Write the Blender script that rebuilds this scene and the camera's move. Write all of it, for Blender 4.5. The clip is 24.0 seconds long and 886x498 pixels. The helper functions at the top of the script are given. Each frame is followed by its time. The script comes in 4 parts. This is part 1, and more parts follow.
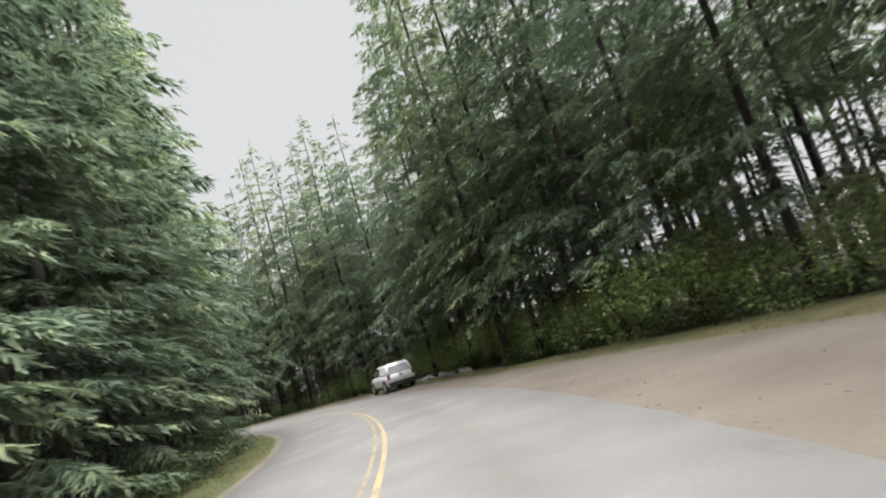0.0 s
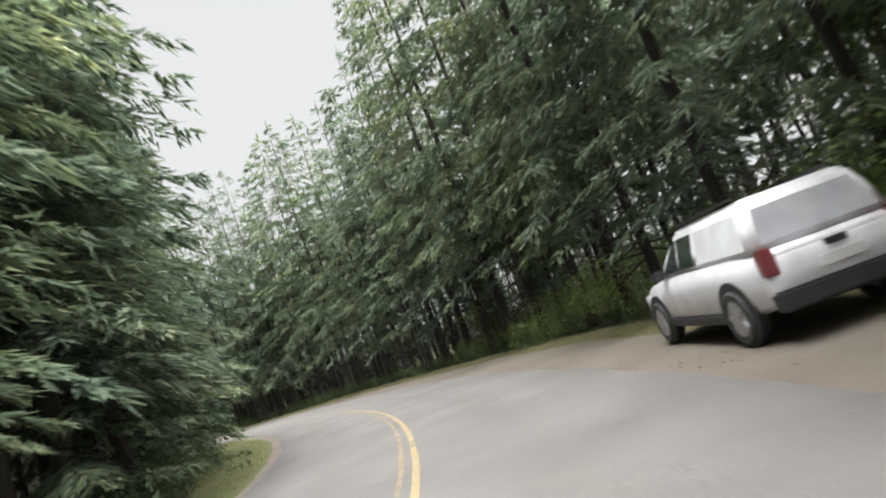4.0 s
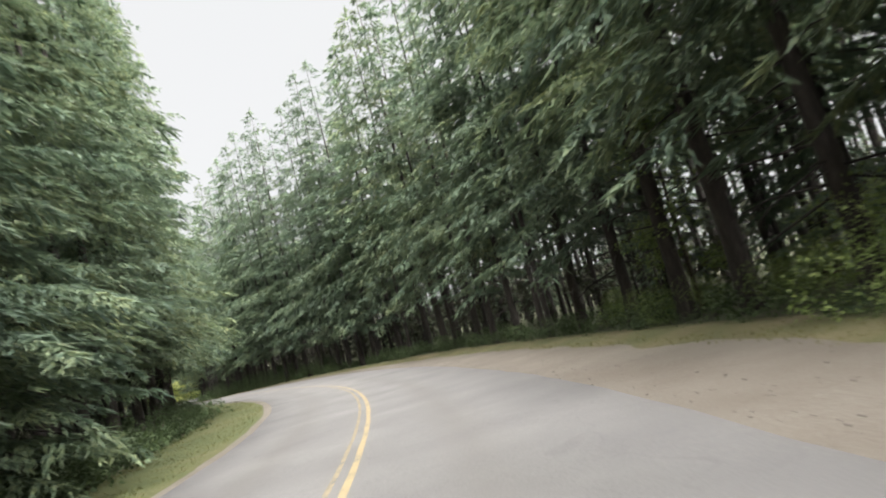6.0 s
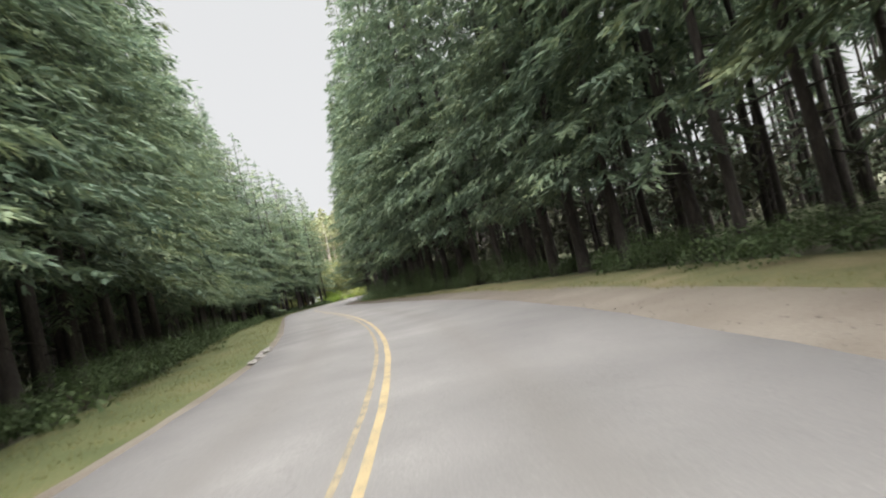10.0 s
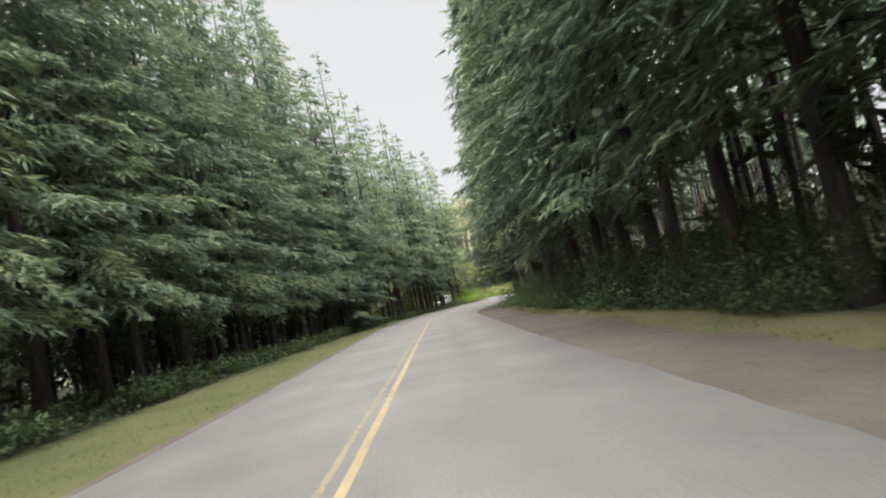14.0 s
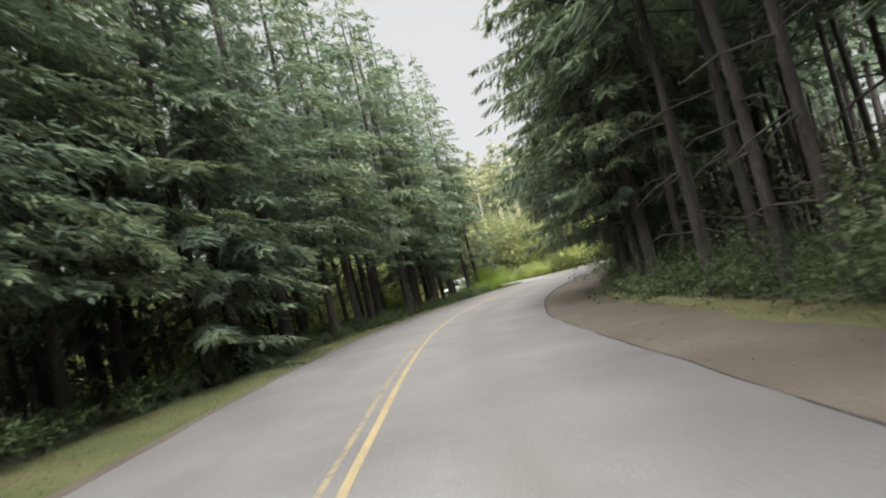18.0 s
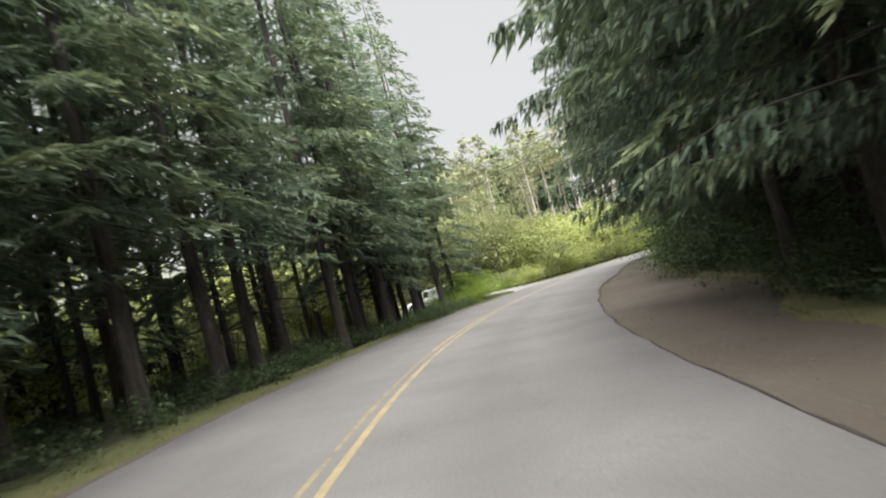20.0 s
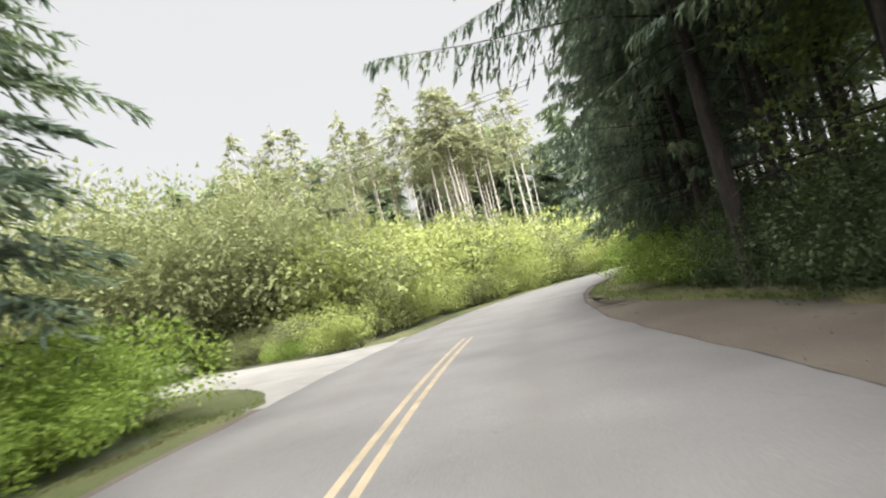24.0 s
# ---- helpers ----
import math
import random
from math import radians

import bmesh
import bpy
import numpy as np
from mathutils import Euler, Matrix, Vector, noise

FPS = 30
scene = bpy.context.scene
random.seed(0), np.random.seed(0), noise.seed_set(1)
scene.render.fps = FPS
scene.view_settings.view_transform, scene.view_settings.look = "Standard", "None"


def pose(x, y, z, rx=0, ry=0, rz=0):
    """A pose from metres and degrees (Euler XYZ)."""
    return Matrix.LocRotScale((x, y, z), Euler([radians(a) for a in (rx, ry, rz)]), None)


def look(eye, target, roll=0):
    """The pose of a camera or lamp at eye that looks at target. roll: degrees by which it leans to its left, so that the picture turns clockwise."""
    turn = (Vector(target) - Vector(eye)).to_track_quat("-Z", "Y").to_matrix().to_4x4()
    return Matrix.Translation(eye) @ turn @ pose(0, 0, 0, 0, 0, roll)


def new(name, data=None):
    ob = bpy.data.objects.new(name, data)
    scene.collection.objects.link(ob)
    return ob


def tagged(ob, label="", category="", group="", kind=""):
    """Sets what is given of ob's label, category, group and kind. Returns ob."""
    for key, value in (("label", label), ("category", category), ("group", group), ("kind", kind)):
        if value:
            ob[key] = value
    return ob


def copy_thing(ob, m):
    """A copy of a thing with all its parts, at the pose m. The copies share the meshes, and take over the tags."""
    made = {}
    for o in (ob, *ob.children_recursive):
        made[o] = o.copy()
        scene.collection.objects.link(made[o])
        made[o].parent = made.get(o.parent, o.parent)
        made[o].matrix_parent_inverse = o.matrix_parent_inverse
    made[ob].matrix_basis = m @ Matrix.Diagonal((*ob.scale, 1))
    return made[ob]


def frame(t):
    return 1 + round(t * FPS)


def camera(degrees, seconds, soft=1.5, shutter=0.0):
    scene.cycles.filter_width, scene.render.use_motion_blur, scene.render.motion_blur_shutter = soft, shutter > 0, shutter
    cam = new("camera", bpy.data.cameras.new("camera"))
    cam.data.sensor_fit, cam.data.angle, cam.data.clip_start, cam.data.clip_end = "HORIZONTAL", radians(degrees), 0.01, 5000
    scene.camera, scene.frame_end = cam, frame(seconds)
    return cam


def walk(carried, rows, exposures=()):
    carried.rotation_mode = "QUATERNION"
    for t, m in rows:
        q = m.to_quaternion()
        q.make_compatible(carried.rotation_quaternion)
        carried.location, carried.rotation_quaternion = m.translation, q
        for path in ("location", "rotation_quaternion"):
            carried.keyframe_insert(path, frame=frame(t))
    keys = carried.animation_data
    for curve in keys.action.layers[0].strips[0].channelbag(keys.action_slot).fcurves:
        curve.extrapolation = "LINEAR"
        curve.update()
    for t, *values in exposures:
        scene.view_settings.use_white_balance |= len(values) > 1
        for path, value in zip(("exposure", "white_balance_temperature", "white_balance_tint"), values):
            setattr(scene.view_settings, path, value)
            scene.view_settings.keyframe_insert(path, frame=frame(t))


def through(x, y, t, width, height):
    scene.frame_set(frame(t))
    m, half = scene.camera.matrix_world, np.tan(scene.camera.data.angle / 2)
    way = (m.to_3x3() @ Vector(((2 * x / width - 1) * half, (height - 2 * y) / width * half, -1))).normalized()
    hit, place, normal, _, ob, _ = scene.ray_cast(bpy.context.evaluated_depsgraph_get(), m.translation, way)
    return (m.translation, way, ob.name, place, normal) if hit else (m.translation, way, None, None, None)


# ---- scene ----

# ---- camera and its way along the road ----
cam = camera(74.75, 24.0, soft=2.0, shutter=0.35)
ROWS = [
    (0, 1.358, 0.125, 1.408, -0.93, 9.30, -16.47),
    (1, 1.013, 7.862, 1.307, 3.86, 9.04, -17.74),
    (1.5, 0.575, 11.700, 1.258, 6.35, 8.89, -17.70),
    (3.5, -2.930, 26.888, 1.073, 19.45, 8.81, -18.31),
    (4, -4.320, 30.829, 1.032, 22.95, 8.40, -20.11),
    (5, -7.676, 38.125, 0.969, 29.39, 9.39, -17.47),
    (6, -11.829, 44.984, 0.915, 36.42, 7.34, -14.88),
    (7, -16.981, 51.068, 0.850, 43.29, 7.63, -11.90),
    (8, -22.676, 56.548, 0.772, 49.59, 8.29, -10.97),
    (9, -28.698, 61.498, 0.718, 54.28, 5.98, -12.13),
    (9.6, -32.376, 64.176, 0.705, 57.26, 1.62, -12.64),
    (10, -34.846, 65.788, 0.705, 58.14, 2.03, -13.21),
    (10.5, -38.010, 67.653, 0.713, 59.14, 3.78, -12.63),
    (12.5, -51.267, 74.362, 0.785, 66.79, 4.62, -11.65),
    (13, -54.782, 75.638, 0.812, 69.04, 4.80, -11.22),
    (13.5, -58.364, 76.760, 0.837, 70.92, 4.70, -11.77),
    (14, -61.960, 77.777, 0.855, 72.38, 4.79, -11.90),
    (14.5, -65.492, 78.869, 0.863, 73.34, 4.43, -12.17),
    (15, -69.006, 79.891, 0.865, 73.70, 4.32, -12.40),
    (15.5, -72.472, 80.953, 0.859, 73.79, 4.51, -12.84),
    (16, -75.939, 81.967, 0.845, 73.81, 4.54, -13.15),
    (16.5, -79.421, 82.984, 0.829, 73.78, 4.47, -13.70),
    (17, -82.920, 83.967, 0.817, 73.74, 4.58, -14.20),
    (17.5, -86.404, 84.994, 0.805, 73.63, 4.04, -13.80),
    (18, -89.916, 85.995, 0.795, 73.34, 3.70, -13.94),
    (18.5, -93.424, 87.060, 0.786, 73.02, 3.73, -15.24),
    (20.5, -107.524, 91.766, 0.748, 68.74, 4.17, -14.32),
    (21, -111.110, 93.104, 0.745, 66.81, 4.27, -13.39),
    (21.5, -114.742, 94.768, 0.740, 64.78, 4.30, -12.49),
    (22, -118.199, 96.592, 0.735, 62.56, 4.33, -12.62),
    (22.5, -121.461, 98.503, 0.729, 60.09, 4.29, -12.56),
    (23, -124.377, 100.493, 0.717, 57.63, 4.11, -12.99),
    (23.4, -126.563, 102.034, 0.710, 55.50, 4.20, -13.73),
    (24, -129.786, 104.572, 0.694, 52.80, 4.08, -13.38),
]
EXPOSURES = [(0, 2.38), (3.5, 2.5), (5, 2.66), (8, 2.68), (9.5, 2.5), (13, 2.56), (16, 2.46), (21, 2.44), (22.5, 2.42), (24, 2.56)]
walk(cam, [(t, pose(x, y, z, 90 + pitch, 0, yaw) @ pose(0, 0, 0, 0, 0, roll)) for t, x, y, z, yaw, pitch, roll in ROWS], EXPOSURES)

# ---- overcast daylight ----
world = bpy.data.worlds.new("overcast_sky")
scene.world = world
world.use_nodes = True
wn, wl = world.node_tree.nodes, world.node_tree.links
sky = wn.new("ShaderNodeTexSky")
sky.sky_type, sky.sun_disc = "NISHITA", False
sky.sun_elevation, sky.sun_rotation = radians(62), radians(93)
sky.air_density, sky.dust_density = 1.0, 4.0
grey = wn.new("ShaderNodeHueSaturation")
grey.inputs["Saturation"].default_value = 0.12
cloud = wn.new("ShaderNodeMix")
cloud.data_type = "RGBA"
cloud.inputs["Factor"].default_value = 0.75
cloud.inputs["B"].default_value = (9.0, 9.1, 9.2, 1)
wl.new(sky.outputs[0], grey.inputs["Color"])
wl.new(grey.outputs[0], cloud.inputs["A"])
wl.new(cloud.outputs["Result"], wn["Background"].inputs["Color"])
wn["Background"].inputs["Strength"].default_value = 0.0188

sun = new("sun", bpy.data.lights.new("sun", "SUN"))
sun.data.energy, sun.data.angle, sun.data.color = 5.0, radians(95), (1.0, 0.985, 0.985)
sun.matrix_world = look((0, 0, 50), (-26.5, 1.4, 0))


# ---- materials ----
def ramp(nt, socket, stops):
    node = nt.nodes.new("ShaderNodeValToRGB")
    while len(node.color_ramp.elements) < len(stops):
        node.color_ramp.elements.new(0.5)
    for e, (at, c) in zip(node.color_ramp.elements, stops):
        e.position, e.color = at, (*c, 1)
    nt.links.new(socket, node.inputs[0])
    return node.outputs[0]


def material(name, stops, scale=6.0, fine=60.0, rough=0.85, bump=0.3, stretch=(1, 1, 1), metal=0.0, spread=0.0, detail=6.0, through=0.0, spec=0.3, dist=0.02):
    """Two noises, one coarse and one fine, through a colour ramp, with fine relief; spread varies each piece's brightness."""
    m = bpy.data.materials.new(name)
    m.use_nodes = True
    nt = m.node_tree
    b = nt.nodes["Principled BSDF"]
    co = nt.nodes.new("ShaderNodeTexCoord")
    mp = nt.nodes.new("ShaderNodeMapping")
    mp.inputs["Scale"].default_value = stretch
    nt.links.new(co.outputs["Object"], mp.inputs[0])
    n1, n2 = nt.nodes.new("ShaderNodeTexNoise"), nt.nodes.new("ShaderNodeTexNoise")
    for n, s in ((n1, scale), (n2, fine)):
        n.inputs["Scale"].default_value, n.inputs["Detail"].default_value = s, detail
        nt.links.new(mp.outputs[0], n.inputs["Vector"])
    mixed = nt.nodes.new("ShaderNodeMath")
    mixed.operation = "MULTIPLY_ADD"
    nt.links.new(n2.outputs["Fac"], mixed.inputs[0])
    mixed.inputs[1].default_value = 0.5
    half = nt.nodes.new("ShaderNodeMath")
    half.operation = "MULTIPLY"
    half.inputs[1].default_value = 0.5
    nt.links.new(n1.outputs["Fac"], half.inputs[0])
    nt.links.new(half.outputs[0], mixed.inputs[2])
    col = ramp(nt, mixed.outputs[0], stops)
    if spread:
        geo = nt.nodes.new("ShaderNodeNewGeometry")
        info = nt.nodes.new("ShaderNodeObjectInfo")
        add = nt.nodes.new("ShaderNodeMath")
        add.operation = "ADD"
        nt.links.new(geo.outputs["Random Per Island"], add.inputs[0])
        nt.links.new(info.outputs["Random"], add.inputs[1])
        val = nt.nodes.new("ShaderNodeMapRange")
        val.inputs["From Max"].default_value = 2.0
        val.inputs["To Min"].default_value, val.inputs["To Max"].default_value = 1 - spread, 1 + spread
        nt.links.new(add.outputs[0], val.inputs["Value"])
        hs = nt.nodes.new("ShaderNodeHueSaturation")
        nt.links.new(val.outputs[0], hs.inputs["Value"])
        nt.links.new(col, hs.inputs["Color"])
        col = hs.outputs[0]
    nt.links.new(col, b.inputs["Base Color"])
    b.inputs["Roughness"].default_value, b.inputs["Metallic"].default_value = rough, metal
    b.inputs["Specular IOR Level"].default_value = spec
    if bump:
        bn = nt.nodes.new("ShaderNodeBump")
        bn.inputs["Strength"].default_value, bn.inputs["Distance"].default_value = bump, dist
        nt.links.new(mixed.outputs[0], bn.inputs["Height"])
        nt.links.new(bn.outputs[0], b.inputs["Normal"])
    if through:
        tr = nt.nodes.new("ShaderNodeBsdfTranslucent")
        nt.links.new(col, tr.inputs["Color"])
        mx = nt.nodes.new("ShaderNodeMixShader")
        mx.inputs[0].default_value = through
        nt.links.new(b.outputs[0], mx.inputs[1])
        nt.links.new(tr.outputs[0], mx.inputs[2])
        nt.links.new(mx.outputs[0], nt.nodes["Material Output"].inputs["Surface"])
    return m


ASPHALT = material("asphalt", [(0.32, (0.074, 0.070, 0.066)), (0.45, (0.103, 0.099, 0.094)), (0.55, (0.118, 0.113, 0.107)), (0.68, (0.152, 0.146, 0.138))], 0.5, 45, 0.8, 0.25, dist=0.004)


def wear_asphalt(m):
    """Oil-darkened lane middles, paler wheel tracks, long joints and cracks, laid out along the road."""
    nt = m.node_tree
    b = nt.nodes["Principled BSDF"]
    base = b.inputs["Base Color"].links[0].from_socket
    uv = nt.nodes.new("ShaderNodeUVMap")
    uv.uv_map = "along"
    sep = nt.nodes.new("ShaderNodeSeparateXYZ")
    nt.links.new(uv.outputs[0], sep.inputs[0])

    def math_node(op, a, c):
        n = nt.nodes.new("ShaderNodeMath")
        n.operation = op
        for i, val in enumerate((a, c)):
            if hasattr(val, "is_output"):
                nt.links.new(val, n.inputs[i])
            else:
                n.inputs[i].default_value = val
        return n.outputs[0]

    stretch = nt.nodes.new("ShaderNodeMapping")
    stretch.inputs["Scale"].default_value = (1.6, 0.12, 1)
    nt.links.new(uv.outputs[0], stretch.inputs[0])
    streak = nt.nodes.new("ShaderNodeTexNoise")
    streak.inputs["Scale"].default_value, streak.inputs["Detail"].default_value = 1.0, 7.0
    nt.links.new(stretch.outputs[0], streak.inputs["Vector"])
    lane = math_node("ABSOLUTE", math_node("SUBTRACT", math_node("ABSOLUTE", sep.outputs[0], 0.0), 1.6), 0.0)
    oil = nt.nodes.new("ShaderNodeMapRange")
    oil.inputs["From Min"].default_value, oil.inputs["From Max"].default_value = 0.05, 0.65
    oil.inputs["To Min"].default_value, oil.inputs["To Max"].default_value = 0.55, 0.0
    nt.links.new(lane, oil.inputs["Value"])
    dark = nt.nodes.new("ShaderNodeMix")
    dark.data_type = "RGBA"
    dark.inputs["B"].default_value = (0.074, 0.067, 0.058, 1)
    nt.links.new(math_node("MULTIPLY", oil.outputs[0], streak.outputs["Fac"]), dark.inputs["Factor"])
    nt.links.new(base, dark.inputs["A"])
    cells = nt.nodes.new("ShaderNodeTexVoronoi")
    cells.feature = "DISTANCE_TO_EDGE"
    cells.inputs["Scale"].default_value = 0.28
    warp = nt.nodes.new("ShaderNodeTexNoise")
    warp.inputs["Scale"].default_value = 1.2
    nt.links.new(uv.outputs[0], warp.inputs["Vector"])
    shift = nt.nodes.new("ShaderNodeVectorMath")
    shift.operation = "MULTIPLY_ADD"
    shift.inputs[1].default_value = (1.6, 1.6, 0)
    nt.links.new(warp.outputs["Color"], shift.inputs[0])
    nt.links.new(uv.outputs[0], shift.inputs[2])
    nt.links.new(shift.outputs[0], cells.inputs["Vector"])
    crack = nt.nodes.new("ShaderNodeMapRange")
    crack.inputs["From Min"].default_value, crack.inputs["From Max"].default_value = 0.0, 0.008
    crack.inputs["To Min"].default_value, crack.inputs["To Max"].default_value = 0.22, 0.0
    nt.links.new(cells.outputs["Distance"], crack.inputs["Value"])
    lined = nt.nodes.new("ShaderNodeMix")
    lined.data_type = "RGBA"
    lined.inputs["B"].default_value = (0.05, 0.046, 0.043, 1)
    nt.links.new(math_node("MULTIPLY", crack.outputs[0], math_node("GREATER_THAN", streak.outputs["Fac"], 0.52)), lined.inputs["Factor"])
    nt.links.new(dark.outputs["Result"], lined.inputs["A"])
    nt.links.new(lined.outputs["Result"], b.inputs["Base Color"])


wear_asphalt(ASPHALT)
PATCH = material("side_road_gravel", [(0.3, (0.112, 0.105, 0.094)), (0.5, (0.150, 0.143, 0.128)), (0.7, (0.195, 0.188, 0.169))], 1.2, 60, 0.9, 0.3, dist=0.006)
GRAVEL = material("gravel", [(0.3, (0.066, 0.054, 0.041)), (0.45, (0.092, 0.078, 0.062)), (0.55, (0.109, 0.094, 0.076)), (0.7, (0.14, 0.124, 0.103))], 0.45, 30, 0.95, 0.8, dist=0.02)


def litter_further_on(m):
    """Fallen needles take over from the tan gravel along the shoulder, in a ragged transition."""
    nt = m.node_tree
    b = nt.nodes["Principled BSDF"]
    tan = b.inputs["Base Color"].links[0].from_socket
    grain = tan.node.inputs[0].links[0].from_socket
    brown = ramp(nt, grain, [(0.3, (0.034, 0.0265, 0.0195)), (0.45, (0.056, 0.045, 0.0345)), (0.55, (0.066, 0.0555, 0.043)), (0.7, (0.096, 0.084, 0.068))])
    uv = nt.nodes.new("ShaderNodeUVMap")
    uv.uv_map = "along"
    sep = nt.nodes.new("ShaderNodeSeparateXYZ")
    nt.links.new(uv.outputs[0], sep.inputs[0])
    blotch = nt.nodes.new("ShaderNodeTexNoise")
    blotch.inputs["Scale"].default_value, blotch.inputs["Detail"].default_value = 0.55, 6.0
    nt.links.new(uv.outputs[0], blotch.inputs["Vector"])
    moved = nt.nodes.new("ShaderNodeMath")
    moved.operation = "MULTIPLY_ADD"
    moved.inputs[1].default_value = 60.0
    nt.links.new(blotch.outputs["Fac"], moved.inputs[0])
    nt.links.new(sep.outputs[1], moved.inputs[2])
    share = nt.nodes.new("ShaderNodeMapRange")
    share.inputs["From Min"].default_value, share.inputs["From Max"].default_value = 112.0, 150.0
    nt.links.new(moved.outputs[0], share.inputs["Value"])
    mix = nt.nodes.new("ShaderNodeMix")
    mix.data_type = "RGBA"
    nt.links.new(share.outputs[0], mix.inputs["Factor"])
    nt.links.new(tan, mix.inputs["A"])
    nt.links.new(brown, mix.inputs["B"])
    nt.links.new(mix.outputs["Result"], b.inputs["Base Color"])


litter_further_on(GRAVEL)
VERGE_DRY = material("dry_verge_turf", [(0.34, (0.045, 0.048, 0.019)), (0.46, (0.066, 0.068, 0.027)), (0.54, (0.092, 0.08, 0.038)), (0.66, (0.125, 0.10, 0.062))], 0.7, 22, 0.95, 0.7, dist=0.04)
VERGE = material("verge_turf", [(0.34, (0.031, 0.038, 0.012)), (0.46, (0.046, 0.055, 0.018)), (0.56, (0.062, 0.064, 0.023)), (0.68, (0.094, 0.078, 0.043))], 0.7, 22, 0.95, 0.7, dist=0.04)
# brownish thicket colour, darkened to hold the shade of the wood's interior
SHADE = material("shaded_thicket", [(0.3, (0.026, 0.03, 0.019)), (0.5, (0.05, 0.053, 0.033)), (0.7, (0.085, 0.078, 0.052))], 1.0, 9, 0.9, 0.0, spread=0.4, through=0.2)
FLOOR = material("forest_floor", [(0.3, (0.028, 0.025, 0.016)), (0.45, (0.05, 0.045, 0.028)), (0.55, (0.05, 0.062, 0.028)), (0.7, (0.07, 0.085, 0.036))], 0.35, 9, 0.95, 0.9, dist=0.06)
YELLOW = material("yellow_paint", [(0.36, (0.12, 0.11, 0.09)), (0.46, (0.205, 0.163, 0.09)), (0.7, (0.285, 0.225, 0.12))], 2.5, 40, 0.8, 0.15, dist=0.003)
YELLOW_WORN = material("worn_yellow_paint", [(0.40, (0.10, 0.094, 0.083)), (0.5, (0.165, 0.137, 0.088)), (0.62, (0.225, 0.18, 0.105))], 3.5, 30, 0.85, 0.15, dist=0.003)
FADED = material("faded_line_paint", [(0.36, (0.129, 0.117, 0.094)), (0.46, (0.219, 0.178, 0.114)), (0.7, (0.297, 0.246, 0.165))], 2.5, 40, 0.8, 0.15, dist=0.003)
BARK = material("conifer_bark", [(0.3, (0.016, 0.0135, 0.012)), (0.5, (0.034, 0.029, 0.0255)), (0.7, (0.078, 0.067, 0.058))], 3, 16, 0.95, 1.0, (3, 3, 0.5), spread=0.5, dist=0.03)
PALE_BARK = material("pale_bark", [(0.3, (0.15, 0.128, 0.108)), (0.5, (0.29, 0.26, 0.225)), (0.7, (0.42, 0.385, 0.34))], 2, 14, 0.9, 0.7, (3, 3, 0.6), spread=0.3, dist=0.02)
TWIG = material("twig", [(0.3, (0.04, 0.03, 0.022)), (0.7, (0.10, 0.08, 0.06))], 5, 30, 0.95, 0.2)
NEEDLE = material("conifer_needles", [(0.34, (0.064, 0.097, 0.070)), (0.46, (0.102, 0.143, 0.095)), (0.56, (0.146, 0.189, 0.110)), (0.66, (0.230, 0.263, 0.138))], 0.6, 8, 0.7, 0.0, spread=0.5, through=0.42)
NEEDLE_B = material("fir_needles", [(0.34, (0.072, 0.102, 0.065)), (0.46, (0.115, 0.156, 0.091)), (0.56, (0.171, 0.208, 0.110)), (0.66, (0.264, 0.286, 0.137))], 0.6, 8, 0.7, 0.0, spread=0.5, through=0.42)
PINE = material("pine_needles", [(0.3, (0.121, 0.136, 0.071)), (0.5, (0.201, 0.212, 0.112)), (0.7, (0.296, 0.292, 0.157))], 0.5, 8, 0.8, 0.0, spread=0.4, through=0.42)
LEAF = material("shrub_leaves", [(0.3, (0.11, 0.165, 0.03)), (0.5, (0.20, 0.285, 0.05)), (0.7, (0.31, 0.395, 0.085))], 1.0, 9, 0.6, 0.0, spread=0.4, through=0.42)
LEAF_DULL = material("alder_leaves", [(0.3, (0.09, 0.13, 0.045)), (0.5, (0.155, 0.205, 0.065)), (0.7, (0.23, 0.28, 0.09))], 1.0, 9, 0.65, 0.0, spread=0.4, through=0.42)
LEAF_YELLOW = material("spring_leaves", [(0.3, (0.150, 0.175, 0.047)), (0.5, (0.257, 0.292, 0.085)), (0.7, (0.381, 0.409, 0.139))], 1.0, 9, 0.6, 0.0, spread=0.35, through=0.4)
LEAF_GREY = material("willow_leaves", [(0.3, (0.092, 0.108, 0.046)), (0.5, (0.155, 0.17, 0.072)), (0.7, (0.225, 0.235, 0.105))], 1.0, 9, 0.75, 0.0, spread=0.3, through=0.4)
FERN = material("undergrowth_leaves", [(0.3, (0.030, 0.046, 0.021)), (0.5, (0.052, 0.077, 0.031)), (0.7, (0.085, 0.113, 0.045))], 1.0, 9, 0.7, 0.0, spread=0.45, through=0.35)
GRASS = material("grass_blades", [(0.3, (0.075, 0.085, 0.032)), (0.5, (0.122, 0.122, 0.048)), (0.7, (0.201, 0.165, 0.085))], 0.8, 20, 0.8, 0.0, spread=0.35, through=0.4)
GREEN_GRASS = material("green_grass_blades", [(0.3, (0.065, 0.095, 0.026)), (0.5, (0.105, 0.142, 0.04)), (0.7, (0.16, 0.19, 0.062))], 0.8, 20, 0.8, 0.0, spread=0.35, through=0.4)


